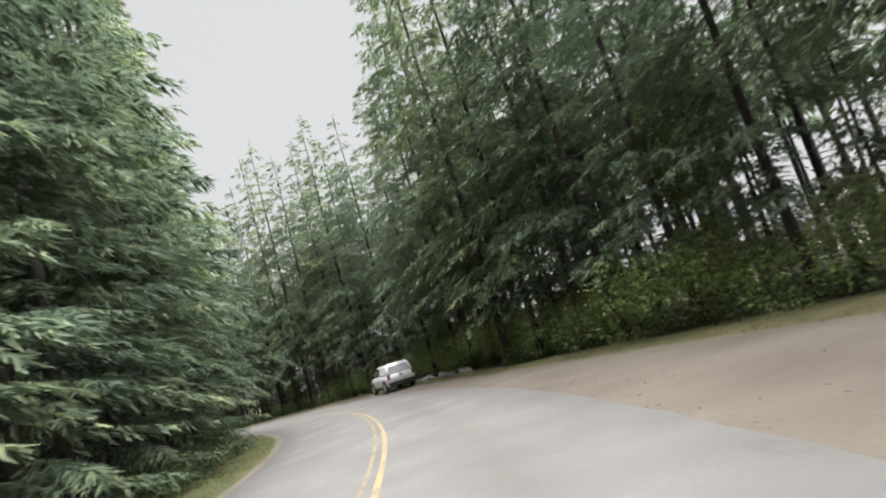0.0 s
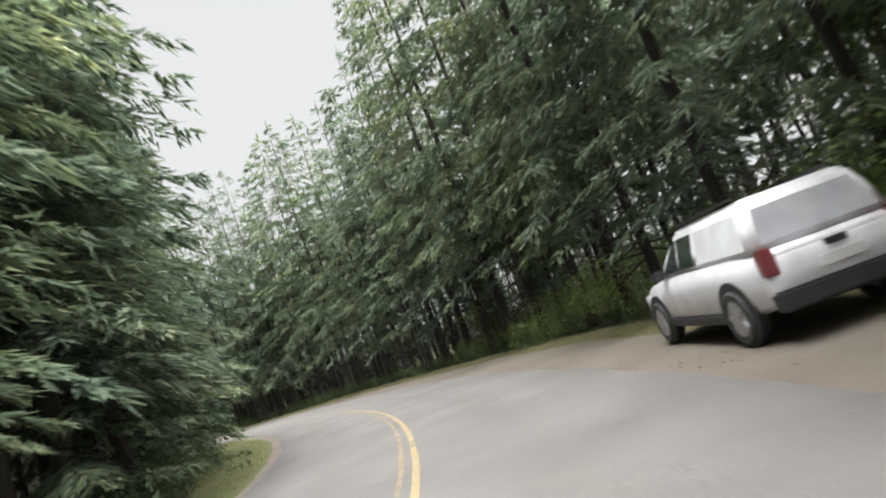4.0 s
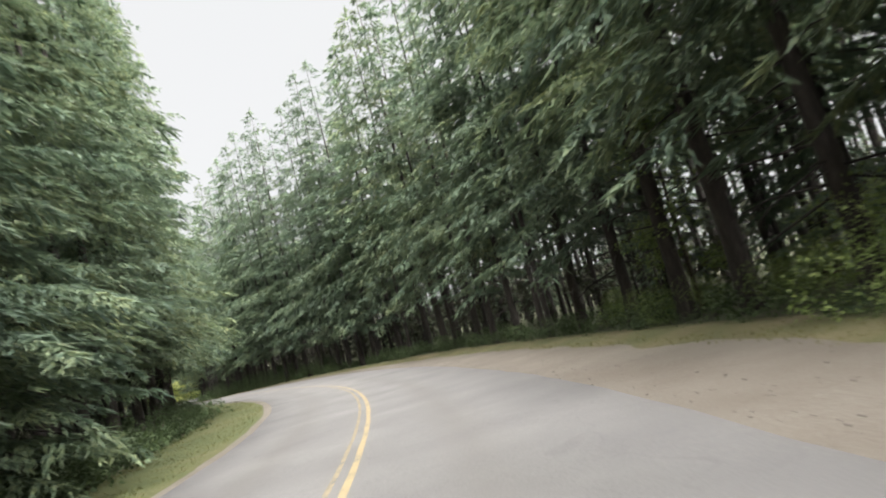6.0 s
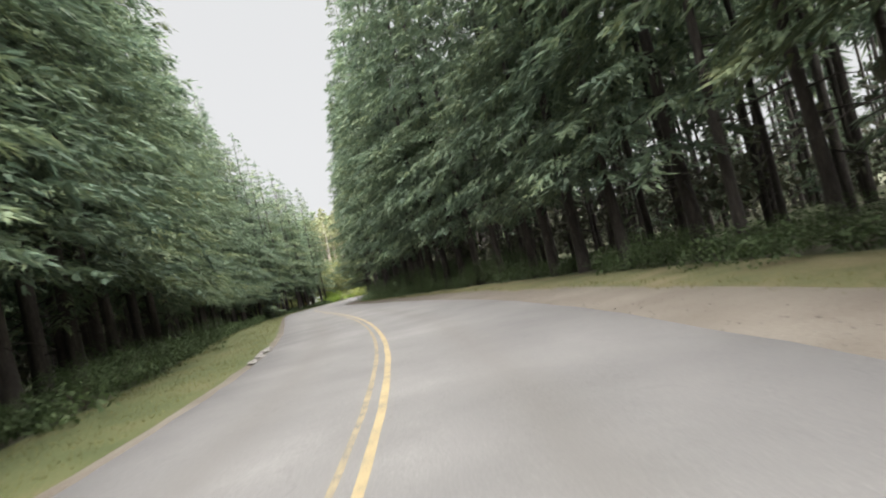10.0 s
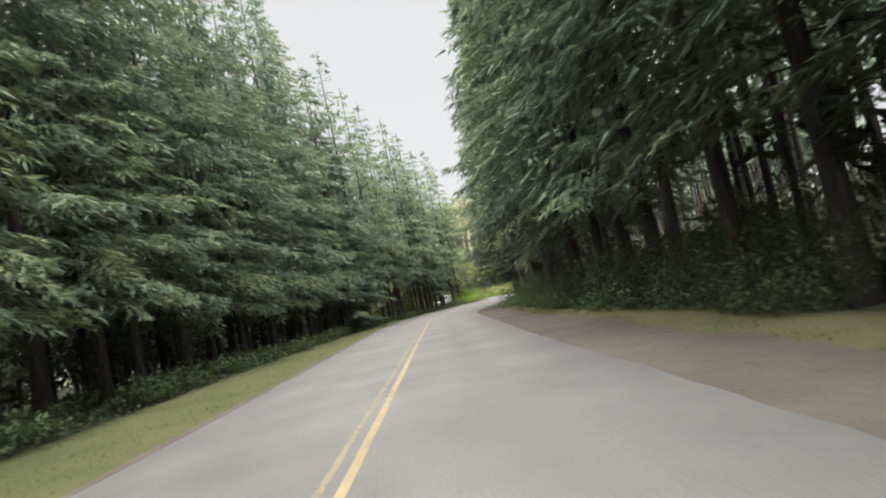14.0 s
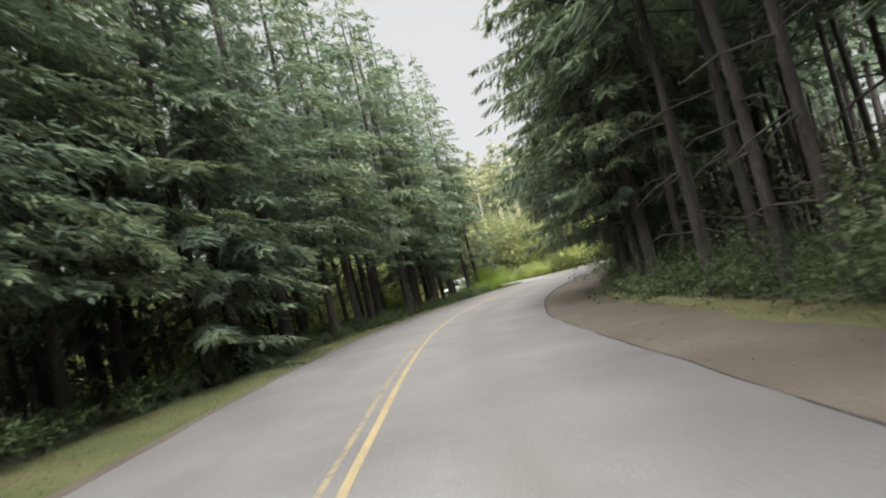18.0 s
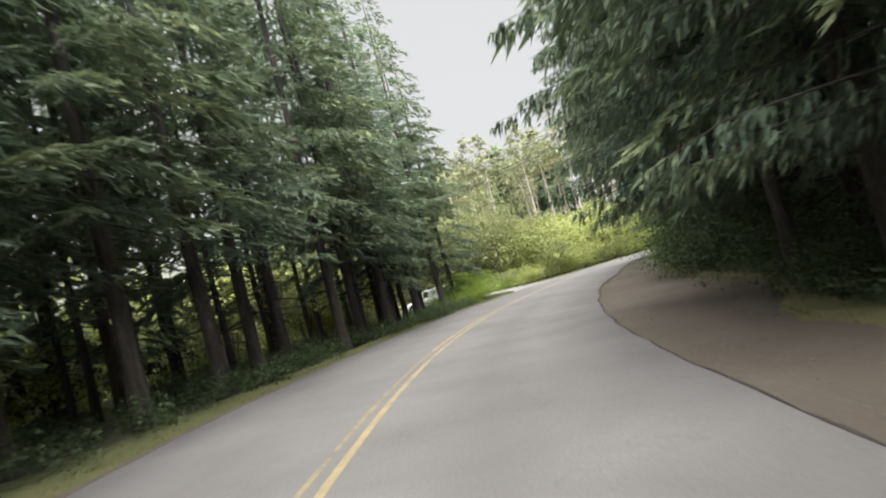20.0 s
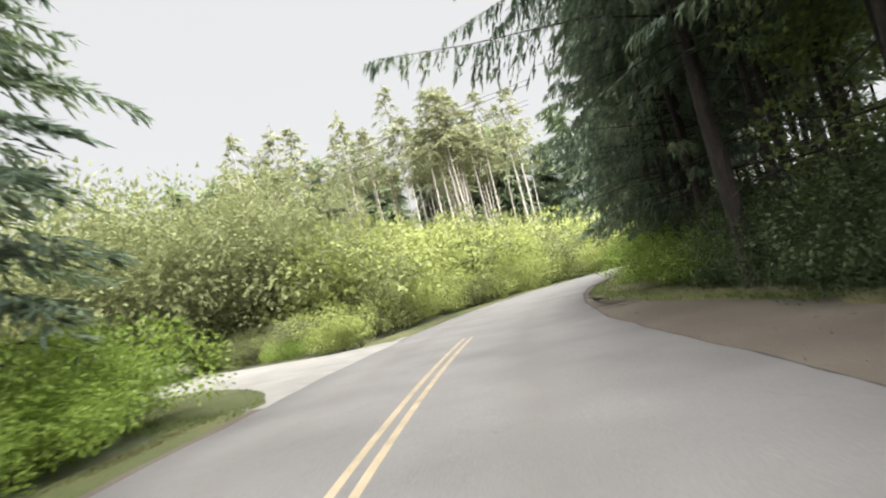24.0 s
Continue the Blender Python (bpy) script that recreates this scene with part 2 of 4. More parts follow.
# ---- the road's line ----
BENDS = [1.213, 1.08, 1.13, 1.492, 1.837, 1.573, 1.011, 1.03, 1.296, 1.193, 1.138, 0.709, 0.129, 0.042, 0.015, 0.007, -0.313, -1.108, -1.41, -1.176, -0.884, -0.643, -0.763, -1.134, -1.474, -1.648, -1.636, -1.485, -1.259, -1.005, -0.753, -0.524, -0.327, -0.163, -0.029, 0.082, 0.18, 0.273]
GRADES = [-1.37, -1.2, -0.6, -1.01, 0.34, 0.73, -0.36, -0.06, -0.09, -0.38, -0.67, -0.93, -0.85, -0.54, -0.35, -0.25, -0.2]
BANKS = [0.74, 1.01, 0.15, -0.25, -1.93, -1.26, -1.77, -3.38, -5.2, -5.63, -2.92, -1.82, -1.13, -0.81, -0.62, -0.51, -0.46]
SS = np.arange(-5.0, 330.0, 1.0)
TH = np.concatenate([[0], np.cumsum(np.interp(SS, np.arange(38) * 9.0 - 5, BENDS)[:-1] * 0.01)])
CX = np.concatenate([[0], np.cumsum(-np.sin(TH[:-1]))])
CY = np.concatenate([[0], np.cumsum(np.cos(TH[:-1]))])
CZ = np.concatenate([[0], np.cumsum(np.interp(SS, np.arange(17) * 20.0 - 5, GRADES)[:-1] * 0.01)])
# the stretch behind the first view, on the same bend
back = np.arange(-45.0, -5.0)
bth = (back + 5) * 0.0121
bx, by = np.zeros(40), np.zeros(40)
px, py = 0.0, 0.0
for i in range(39, -1, -1):
    px, py = px + math.sin(bth[i]), py - math.cos(bth[i])
    bx[i], by[i] = px, py
SS, TH, CX, CY = np.concatenate([back, SS]), np.concatenate([bth, TH]), np.concatenate([bx, CX]), np.concatenate([by, CY])
CZ = np.concatenate([-(back + 5) * 0.0137, CZ])
BANK = np.interp(SS, np.arange(17) * 20.0 - 5, BANKS) * 0.01


def on_road(s, d, up=0.0):
    """World place of a point s along the road and d to the right of its middle line; arrays or numbers."""
    th = np.interp(s, SS, TH)
    z = np.interp(s, SS, CZ) + np.interp(s, SS, BANK) * np.clip(d, -7, 7)
    return np.stack(np.broadcast_arrays(np.interp(s, SS, CX) + np.cos(th) * d, np.interp(s, SS, CY) + np.sin(th) * d, z + up), -1)


def road_of(x, y):
    """Nearest s and d of world places."""
    x, y = np.atleast_1d(x).astype(float), np.atleast_1d(y).astype(float)
    s, d = np.empty_like(x), np.empty_like(x)
    for a in range(0, len(x), 4000):
        xx, yy = x[a:a + 4000, None], y[a:a + 4000, None]
        j = ((xx - CX) ** 2 + (yy - CY) ** 2).argmin(1)
        dx, dy = x[a:a + 4000] - CX[j], y[a:a + 4000] - CY[j]
        s[a:a + 4000] = SS[j] + np.clip(-np.sin(TH[j]) * dx + np.cos(TH[j]) * dy, -1, 1)
        side = np.cos(TH[j]) * dx + np.sin(TH[j]) * dy
        d[a:a + 4000] = np.sign(side) * np.hypot(dx, dy)
    return s, d


def right_edge(s):
    return np.interp(s, [-45, 60, 75, 90, 104, 118, 137, 148, 156, 168, 175, 182, 187, 191, 203, 330], [3.8, 3.8, 4.2, 4.2, 3.8, 3.6, 3.85, 3.75, 4.05, 4.2, 4.1, 4.35, 4.0, 3.65, 3.5, 3.4])


def left_edge(s):
    return np.interp(s, [-45, 100, 140, 157, 168, 182, 330], [3.2, 3.25, 3.45, 3.5, 3.3, 3.05, 3.05])


def gravel_edge(s):
    """Where the shoulder's gravel gives way to grass, right of the middle line."""
    return np.interp(s, [-45, 5, 12, 20, 30, 40, 50, 60, 76, 80, 88, 99, 115, 121, 132, 142, 155, 161, 168, 176, 183.5, 187, 190, 193, 197, 202, 225, 330], [9, 8.2, 6.6, 5.7, 5.8, 5.9, 6.2, 6.2, 6.6, 6.0, 5.7, 5.5, 5.4, 5.7, 5.5, 5.9, 5.9, 7.8, 7.2, 6.8, 6.8, 6.8, 6.2, 5.1, 4.2, 3.9, 3.8, 3.8])


def wood_edge(s):
    """Where the grass ends at the first bushes and trees."""
    return np.interp(s, [-45, 6, 10, 16, 23, 31, 41, 50, 60, 78, 84, 91, 103, 111, 116, 125, 130, 138, 155, 161, 170, 176, 188, 193, 202, 225, 330], [11.5, 11.2, 9.9, 8.2, 7.4, 8.1, 8.0, 8.0, 8.2, 9.2, 8.8, 8.2, 7.5, 7.1, 6.8, 6.7, 6.4, 6.6, 6.5, 8.2, 7.7, 7.3, 7.4, 6.9, 6.3, 5.6, 5.5])


def left_verge(s):
    return np.interp(s, [-45, 10, 40, 62, 80, 92, 110, 125, 140, 153, 165, 182, 190, 200, 330], [4.9, 4.9, 5.3, 6.2, 5.8, 6.5, 7.0, 6.8, 5.7, 4.9, 3.95, 3.75, 3.8, 4.4, 4.4])


# ---- mesh helpers ----
def mesh_of(name, verts, faces, mats, slots=None, smooth=False):
    """A mesh from numpy arrays; faces all of one length."""
    verts, faces = np.asarray(verts, np.float32), np.asarray(faces, np.int32)
    me = bpy.data.meshes.new(name)
    n, k = faces.shape
    me.vertices.add(len(verts))
    me.vertices.foreach_set("co", verts.ravel())
    me.loops.add(n * k)
    me.loops.foreach_set("vertex_index", faces.ravel())
    me.polygons.add(n)
    me.polygons.foreach_set("loop_start", np.arange(0, n * k, k, dtype=np.int32))
    for m in mats:
        me.materials.append(m)
    if slots is not None:
        me.polygons.foreach_set("material_index", np.asarray(slots, np.int32))
    if smooth:
        me.polygons.foreach_set("use_smooth", np.ones(n, bool))
    me.update(calc_edges=True)
    return me


def child(name, me, parent, label=""):
    ob = new(name, me)
    ob.parent = parent
    if label:
        ob["label"] = label
    return ob


def part(name, bm, mat, parent=None, label=""):
    """A bmesh as one mesh object under a thing or a part."""
    me = bpy.data.meshes.new(name)
    bm.to_mesh(me)
    bm.free()
    me.materials.append(mat)
    ob = new(name, me)
    if parent is not None:
        ob.parent = parent
    if label:
        ob["label"] = label
    return ob


def strip(name, s0, s1, step, profile, mat, label, category):
    """A ribbon along the road; profile(s) gives rows of (d, up) across it."""
    s = np.arange(s0, s1 + step / 2, step)
    cross = profile(s)
    k = len(cross)
    v = np.stack([on_road(s, d, up) for d, up in cross], 1).reshape(-1, 3)
    i = np.arange(len(s) - 1)[:, None] * k + np.arange(k - 1)
    f = np.stack([i, i + 1, i + 1 + k, i + k], -1).reshape(-1, 4)
    me = mesh_of(name, v, f, [mat], smooth=True)
    uv = np.stack([np.stack([d + 0 * s, s], -1) for d, up in cross], 1).reshape(-1, 2)
    me.uv_layers.new(name="along").data.foreach_set("uv", uv[f.ravel()].astype(np.float32).ravel())
    return tagged(new(name, me), label, category, kind="structure")


rng = np.random.default_rng(7)


def wobble(s, a, seed):
    r = np.random.default_rng(seed)
    return a * np.interp(s, np.arange(-50, 340, 0.8), r.uniform(-1, 1, len(np.arange(-50, 340, 0.8))))


# ---- ground, road, shoulders ----
axis_x = np.concatenate([[-3000, -1500, -800, -500, -400, -340], np.arange(-300, 81, 2.5), [110, 160, 250, 400, 800, 1500, 3000]])
axis_y = np.concatenate([[-3000, -1500, -800, -400, -200, -120, -90], np.arange(-60, 301, 2.5), [340, 400, 500, 800, 1500, 3000]])
gx, gy = [a.ravel() for a in np.meshgrid(axis_x, axis_y)]
gs, gd = road_of(gx, gy)
gz = np.interp(gs, SS, CZ) + np.interp(gs, SS, BANK) * np.clip(gd, -7, 7)
out = np.where(gd > 0, gd - wood_edge(gs) + 0.9, -gd - left_verge(gs) - 0.6)
bumps = np.array([noise.noise((a * 0.15, b * 0.15, 0)) for a, b in zip(gx, gy)])
bumps = np.where((gs > 178) & (gs < 214) & (gd < 0), 0.0, bumps)
gz = gz - 0.22 * np.clip(1.2 - out, 0, 1) + np.clip(out / 6, 0, 1) * 0.35 * bumps
nx_, ny_ = len(axis_x), len(axis_y)
gi = np.arange(ny_ - 1)[:, None] * nx_ + np.arange(nx_ - 1)
gf = np.stack([gi, gi + 1, gi + 1 + nx_, gi + nx_], -1).reshape(-1, 4)
tagged(new("ground", mesh_of("ground", np.stack([gx, gy, gz], -1), gf, [FLOOR], smooth=True)), "dark forest floor of soil, needles and moss", "ground", kind="structure")

strip("road", -45, 329, 0.5, lambda s: [(-left_edge(s) - 0.02 + wobble(s, 0.06, 1), -0.05), (-left_edge(s) + wobble(s, 0.06, 1), 0), (-1.6 + 0 * s, 0.012), (0 * s, 0.02), (1.6 + 0 * s, 0.012), (right_edge(s) - 0.03 + wobble(s, 0.045, 2), 0), (right_edge(s) + wobble(s, 0.045, 2), -0.06)], ASPHALT, "worn pale grey asphalt two-lane forest road", "road")
gap = lambda s: 0.108 + 0 * s
drift = lambda s: np.interp(s, [120, 136, 150, 168, 180, 192], [0, 0.05, 0, -0.06, -0.05, 0])
for side, s0, s1, thin, coat, words in ((-1, -45, 160, 0.036, YELLOW_WORN, "more worn, cracked yellow centre line on the asphalt"), (-1, 160, 174, 0.05, YELLOW, "worn yellow painted centre line on the asphalt"), (1, -45, 174, 0.05, YELLOW, "worn yellow painted centre line on the asphalt")):
    strip("yellow_line", s0, s1, 0.5, lambda s: [(drift(s) + side * gap(s) - thin + wobble(s, 0.008, 16), 0.0225 + 0 * s), (drift(s) + side * gap(s) + thin + wobble(s, 0.008, 17), 0.0225 + 0 * s)], coat, words, "road marking")
for side in (-1, 1):
    strip("faded_line", 174, 192, 1.0, lambda s: [(drift(s) + side * gap(s) - 0.047, 0.0225 + 0 * s), (drift(s) + side * gap(s) + 0.047, 0.0225 + 0 * s)], FADED, "pale worn-out yellow centre line on the asphalt", "road marking")
strip("gravel_shoulder", -45, 329, 1.0, lambda s: [(right_edge(s) - 0.2, -0.035), (right_edge(s) + 0.7, -0.03 + wobble(s, 0.015, 3)), ((right_edge(s) + gravel_edge(s)) / 2, -0.03 + wobble(s, 0.02, 4)), (gravel_edge(s) + 0.5, -0.02 + wobble(s, 0.02, 5)), (gravel_edge(s) + 0.9, -0.2 + 0 * s)], GRAVEL, "gravel shoulder, tan at first, reddish-brown with needles further on", "shoulder")
strip("verge_right", -45, 329, 1.0, lambda s: [(gravel_edge(s) - 0.1 + wobble(s, 0.35, 6), -0.06), (gravel_edge(s) * 0.7 + wood_edge(s) * 0.3, 0.0 + wobble(s, 0.03, 7)), (gravel_edge(s) * 0.3 + wood_edge(s) * 0.7, 0.05 + wobble(s, 0.04, 8)), (wood_edge(s) + 0.2, 0.03 + 0 * s), (wood_edge(s) + 0.8, -0.35 + 0 * s)], VERGE_DRY, "strip of short dry grass between shoulder and forest", "verge")
SOIL = material("damp_edge_soil", [(0.35, (0.012, 0.010, 0.009)), (0.5, (0.026, 0.021, 0.018)), (0.66, (0.055, 0.046, 0.038))], 3.0, 40, 0.95, 0.6, dist=0.01)
strip("edge_seam", 132, 212, 0.5, lambda s: [(right_edge(s) + wobble(s, 0.045, 2) - 0.02 - np.abs(wobble(s, 0.05, 14)), 0.006 + 0 * s), (right_edge(s) + wobble(s, 0.045, 2) + 0.012 + np.abs(wobble(s, 0.045, 15)), -0.016 + 0 * s)], SOIL, "dark crack of soil and debris along the broken asphalt edge", "road edge")
for s0, s1 in ((-45, 186.5), (196.5, 329)):
    strip("dirt_margin", s0, s1, 1.0, lambda s: [(0.1 - left_edge(s), -0.03), (-left_edge(s) - 0.25 + wobble(s, 0.05, 9), -0.02), (-left_edge(s) - 0.8 + wobble(s, 0.2, 10), -0.06)], GRAVEL, "thin margin of dirt along the asphalt edge", "verge")
    strip("verge_left", s0, s1 - (0.5 if s0 < 0 else 0), 1.0, lambda s: [(-left_edge(s) - 0.24 + wobble(s, 0.13, 11), -0.05), (-left_edge(s) - 0.42 + wobble(s, 0.06, 13), 0.0), (-np.maximum(left_verge(s) - 0.4, left_edge(s) + 0.5), 0.03 + wobble(s, 0.03, 12)), (-left_verge(s) - 0.6, -0.02 + 0 * s), (-left_verge(s) - 1.5, -0.4 + 0 * s)], VERGE, "strip of mown grass between asphalt and forest", "verge")
corner = lambda s: np.interp(s, [186, 186.6, 188, 189.2, 190.4, 191.4], [3.2, 3.25, 3.9, 4.9, 6.4, 7.9])
settle = lambda s: -np.interp(s, [185, 186, 187.2], [0.4, 0.04, 0])
strip("verge_corner", 185, 191.4, 0.4, lambda s: [(-corner(s), -0.03 + settle(s)), (-corner(s) - 0.15, 0.03 + settle(s)), (-corner(s) - 0.9, 0.06 + settle(s)), (-corner(s) - 1.8, 0.05 + settle(s)), (-corner(s) - 3.2, settle(s)), (-corner(s) - 4.0, -0.4 + 0 * s)], VERGE, "rounded corner of grass where the side road leaves", "verge")

# the side road that leaves at the left
out_d = np.array([3.0, 3.6, 4.4, 5.5, 7.0, 9.0, 11.5, 15.0, 19.0, 24.0, 30.0])
near = np.interp(out_d, [3, 4, 5, 6.5, 8, 11, 16, 22, 30], [186.6, 188.0, 189.2, 190.4, 191.4, 193.6, 197, 201, 206])
away = np.interp(out_d, [3, 4, 5, 6.5, 8, 11, 16, 22, 30], [197.5, 195.4, 194.9, 195.2, 196.0, 198.0, 201.4, 205.4, 210])
v = np.concatenate([on_road(near + (away - near) * u, -out_d, np.where(out_d < 3.5, -0.03, 0.04) - 0.03 * min(1, abs(2 * u - 1))) for u in np.linspace(-0.14, 1.14, 7)])
n = len(out_d)
f = np.array([(a * n + i, a * n + i + 1, (a + 1) * n + i + 1, (a + 1) * n + i) for a in range(6) for i in range(n - 1)])
tagged(new("side_road", mesh_of("side_road", v, f, [PATCH], smooth=True)), "pale gravelled side road joining the asphalt", "road", kind="structure")


# ---- trees ----
def quads(base, tip, wide, n):
    """Diamond leaves from base to tip, wide across, n the way across."""
    mid = base * 0.45 + tip * 0.55
    v = np.stack([base, mid - n * wide[:, None], tip, mid + n * wide[:, None]], 1).reshape(-1, 3)
    return v, np.arange(len(v)).reshape(-1, 4)


def unit(a):
    return a / np.maximum(np.linalg.norm(a, axis=-1, keepdims=True), 1e-6)


def sprays(base, tip, wide, n):
    """Pointed needle sprays, one triangle each, widest a third of the way out."""
    v = np.stack([base - n * wide[:, None], tip, base + n * wide[:, None]], 1).reshape(-1, 3)
    return v, np.arange(len(v)).reshape(-1, 3)


def conifer_crown(r, height, base, radius, step=0.6, per=5, blade=0.29, droop=0.34, lop=0.65, ragged=0.25, twist=0.45, full=0.6, shape=0.65, width=0.3, dense=1.6, limbs=None):
    """Feathered boughs in uneven whorls, fuller towards the open side (+x by lop); each bough is a drooping frond of side twigs set with short needle sprays."""
    bs, tips, ws, ns = [], [], [], []
    up = np.array([0, 0, 1.0])
    z = base
    lumps = r.uniform(0.84, 1.12, 40)
    while z < height - 0.25:
        rel = (z - base) / (height - base)
        reach = radius * (1 - rel) ** shape * (full + (1 - full) * min(1, rel * 6 + 0.25))
        for b in range(max(4, int(per * (1 - 0.1 * rel)))):
            a = r.uniform(-math.pi, math.pi)
            if abs(a) > 2.0 and r.random() < lop:
                a *= r.uniform(0.2, 0.9)
            ln = max(0.4, reach * r.uniform(1 - 1.6 * ragged, 1 + 0.6 * ragged) * lumps[int((a + 3.15) * 3) + int(rel * 12) % 20])
            zz = z + r.uniform(-0.5, 0.5) * step
            rise = r.uniform(0.05, 0.3) * (0.4 + rel)
            d = np.array([math.cos(a), math.sin(a), 0])
            side = np.array([-d[1], d[0], 0])
            swing, bend, sag = r.uniform(0, 6.28), r.uniform(-0.15, 0.15), droop * r.uniform(0.7, 1.35)
            path = lambda q: d * (ln * q)[:, None] + side * (ln * (bend * q * q + 0.035 * np.sin(q * 6 + swing) * q))[:, None] + up * (zz + ln * (rise * q - sag * q * q + 0.02 * np.sin(q * 8 + swing) * q))[:, None]
            if limbs is not None and rel < 0.6:
                limbs.append(tube(path(np.array([0.0, 0.35, 0.7, 0.97])), [0.04, 0.026, 0.014, 0.005], 3))
            # side twigs along the bough, then sprays along each twig
            n = max(9, int(2 * dense * ln / (0.85 * blade)))
            u = r.uniform(0.01, 1.0, n) ** 0.65
            p = path(u)
            sgn = np.where(np.arange(n) % 2, 1.0, -1.0)
            tl = (width * ln * (1.12 - u) * np.clip(u * 3.2, 0.3, 1) + 0.25 * blade) * r.uniform(0.6, 1.25, n)
            way = unit(d * r.uniform(0.35, 0.9, n)[:, None] + side * (sgn * r.uniform(0.5, 1.0, n))[:, None] - up * (twist * r.uniform(0.3, 1.5, n))[:, None])
            k = np.maximum(1, (dense * tl / (0.5 * blade)).astype(int)) + 1
            at = np.repeat(np.arange(n), k)
            m = len(at)
            q = r.uniform(0.0, 1.0, m)
            root = p[at] + way[at] * (tl[at] * q)[:, None] - up * (0.3 * tl[at] * q * q)[:, None]
            fan = unit(way[at] + side * r.uniform(-0.5, 0.5, m)[:, None] + d * r.uniform(-0.1, 0.5, m)[:, None] - up * (twist * r.uniform(-0.3, 1.0, m))[:, None])
            sl = blade * r.uniform(0.55, 1.3, m)
            bs.append(root), tips.append(root + fan * sl[:, None]), ws.append(sl * r.uniform(0.09, 0.16, m))
            ns.append(unit(np.cross(fan, up + r.uniform(-0.7, 0.7, (m, 3)))))
        z += step * r.uniform(0.75, 1.25)
    # the leading shoot
    m = 14
    root = np.stack([np.zeros(m), np.zeros(m), height - np.linspace(0.0, 1.0, m)], -1)
    fan = unit(np.stack([r.normal(0, 0.6, m), r.normal(0, 0.6, m), np.full(m, 0.6)], -1))
    sl = np.linspace(0.5, 1.3, m) * blade
    bs.append(root), tips.append(root + fan * sl[:, None]), ws.append(sl * 0.2), ns.append(unit(np.cross(fan, r.normal(size=(m, 3)))))
    return sprays(np.concatenate(bs), np.concatenate(tips), np.concatenate(ws), np.concatenate(ns))


def tube(points, radii, sides=8):
    """A tapered tube through points."""
    pts, k = np.asarray(points, float), sides
    ang = np.arange(k) * 2 * math.pi / k
    v, f = [], []
    for i, p in enumerate(pts):
        t = unit(pts[min(i + 1, len(pts) - 1)] - pts[max(i - 1, 0)])
        ref = np.array([1.0, 0, 0]) if abs(t[2]) > 0.7 else np.array([0, 0, 1.0])
        a = unit(np.cross(t, ref))
        b = np.cross(t, a)
        v.append(p + radii[i] * (np.cos(ang)[:, None] * a + np.sin(ang)[:, None] * b))
    for i in range(len(pts) - 1):
        for j in range(k):
            f.append((i * k + j, i * k + (j + 1) % k, (i + 1) * k + (j + 1) % k, (i + 1) * k + j))
    return np.concatenate(v), np.array(f)


def join(pieces):
    vs, fs, at = [], [], 0
    for v, f in pieces:
        vs.append(v), fs.append(f + at)
        at += len(v)
    return np.concatenate(vs), np.concatenate(fs)


def trunk_pieces(r, height, foot, sides=8, stubs=18, stub_top=6.0):
    n = 9
    h = np.linspace(0, 1, n) ** 1.3
    sway = np.cumsum(r.normal(0, 0.035, (n, 2)), 0)
    sway -= sway[0]
    pts = np.stack([sway[:, 0], sway[:, 1], h * height - 0.25], -1)
    rad = foot * (1 - h) ** 1.05 + 0.012
    rad[0] *= 1.35
    out = [tube(pts, rad, sides)]
    for _ in range(stubs):
        z = r.uniform(1.2, stub_top)
        a = r.uniform(0, 2 * math.pi)
        d = np.array([math.cos(a), math.sin(a), r.uniform(-0.45, 0.1)])
        ln = r.uniform(0.4, 1.7)
        o = np.array([np.interp(z, pts[:, 2], pts[:, 0]), np.interp(z, pts[:, 2], pts[:, 1]), z])
        out.append(tube([o, o + d * ln * 0.6, o + d * ln + [0, 0, -0.12 * ln]], [0.028, 0.017, 0.006], 3))
    return join(out)


def conifer(name, seed, height, base, radius, foot, needles, bark, label, **kw):
    r = np.random.default_rng(seed)
    if needles is NEEDLE_B:
        name, label = "fir", label.replace("spruce", "fir")
    root = new(name)
    root.empty_display_size = 0.2
    tagged(root, label, "tree")
    v, f = trunk_pieces(r, height, foot, stub_top=max(base + 1.0, 3.0))
    child("trunk", mesh_of("trunk", v, f, [bark], smooth=True), root)
    limbs = []
    v, f = conifer_crown(r, height, base, radius, limbs=limbs if radius > 4.5 else None, **kw)
    slots = np.zeros(len(f), int)
    if limbs:
        lv, lf = join(limbs)
        lf = np.concatenate([lf[:, :3], lf[:, [0, 2, 3]]])
        (v, f), slots = join([(v, f), (lv, lf)]), np.concatenate([slots, np.ones(len(lf), int)])
    child("crown", mesh_of("crown", v, f, [needles, bark], slots), root)
    return root


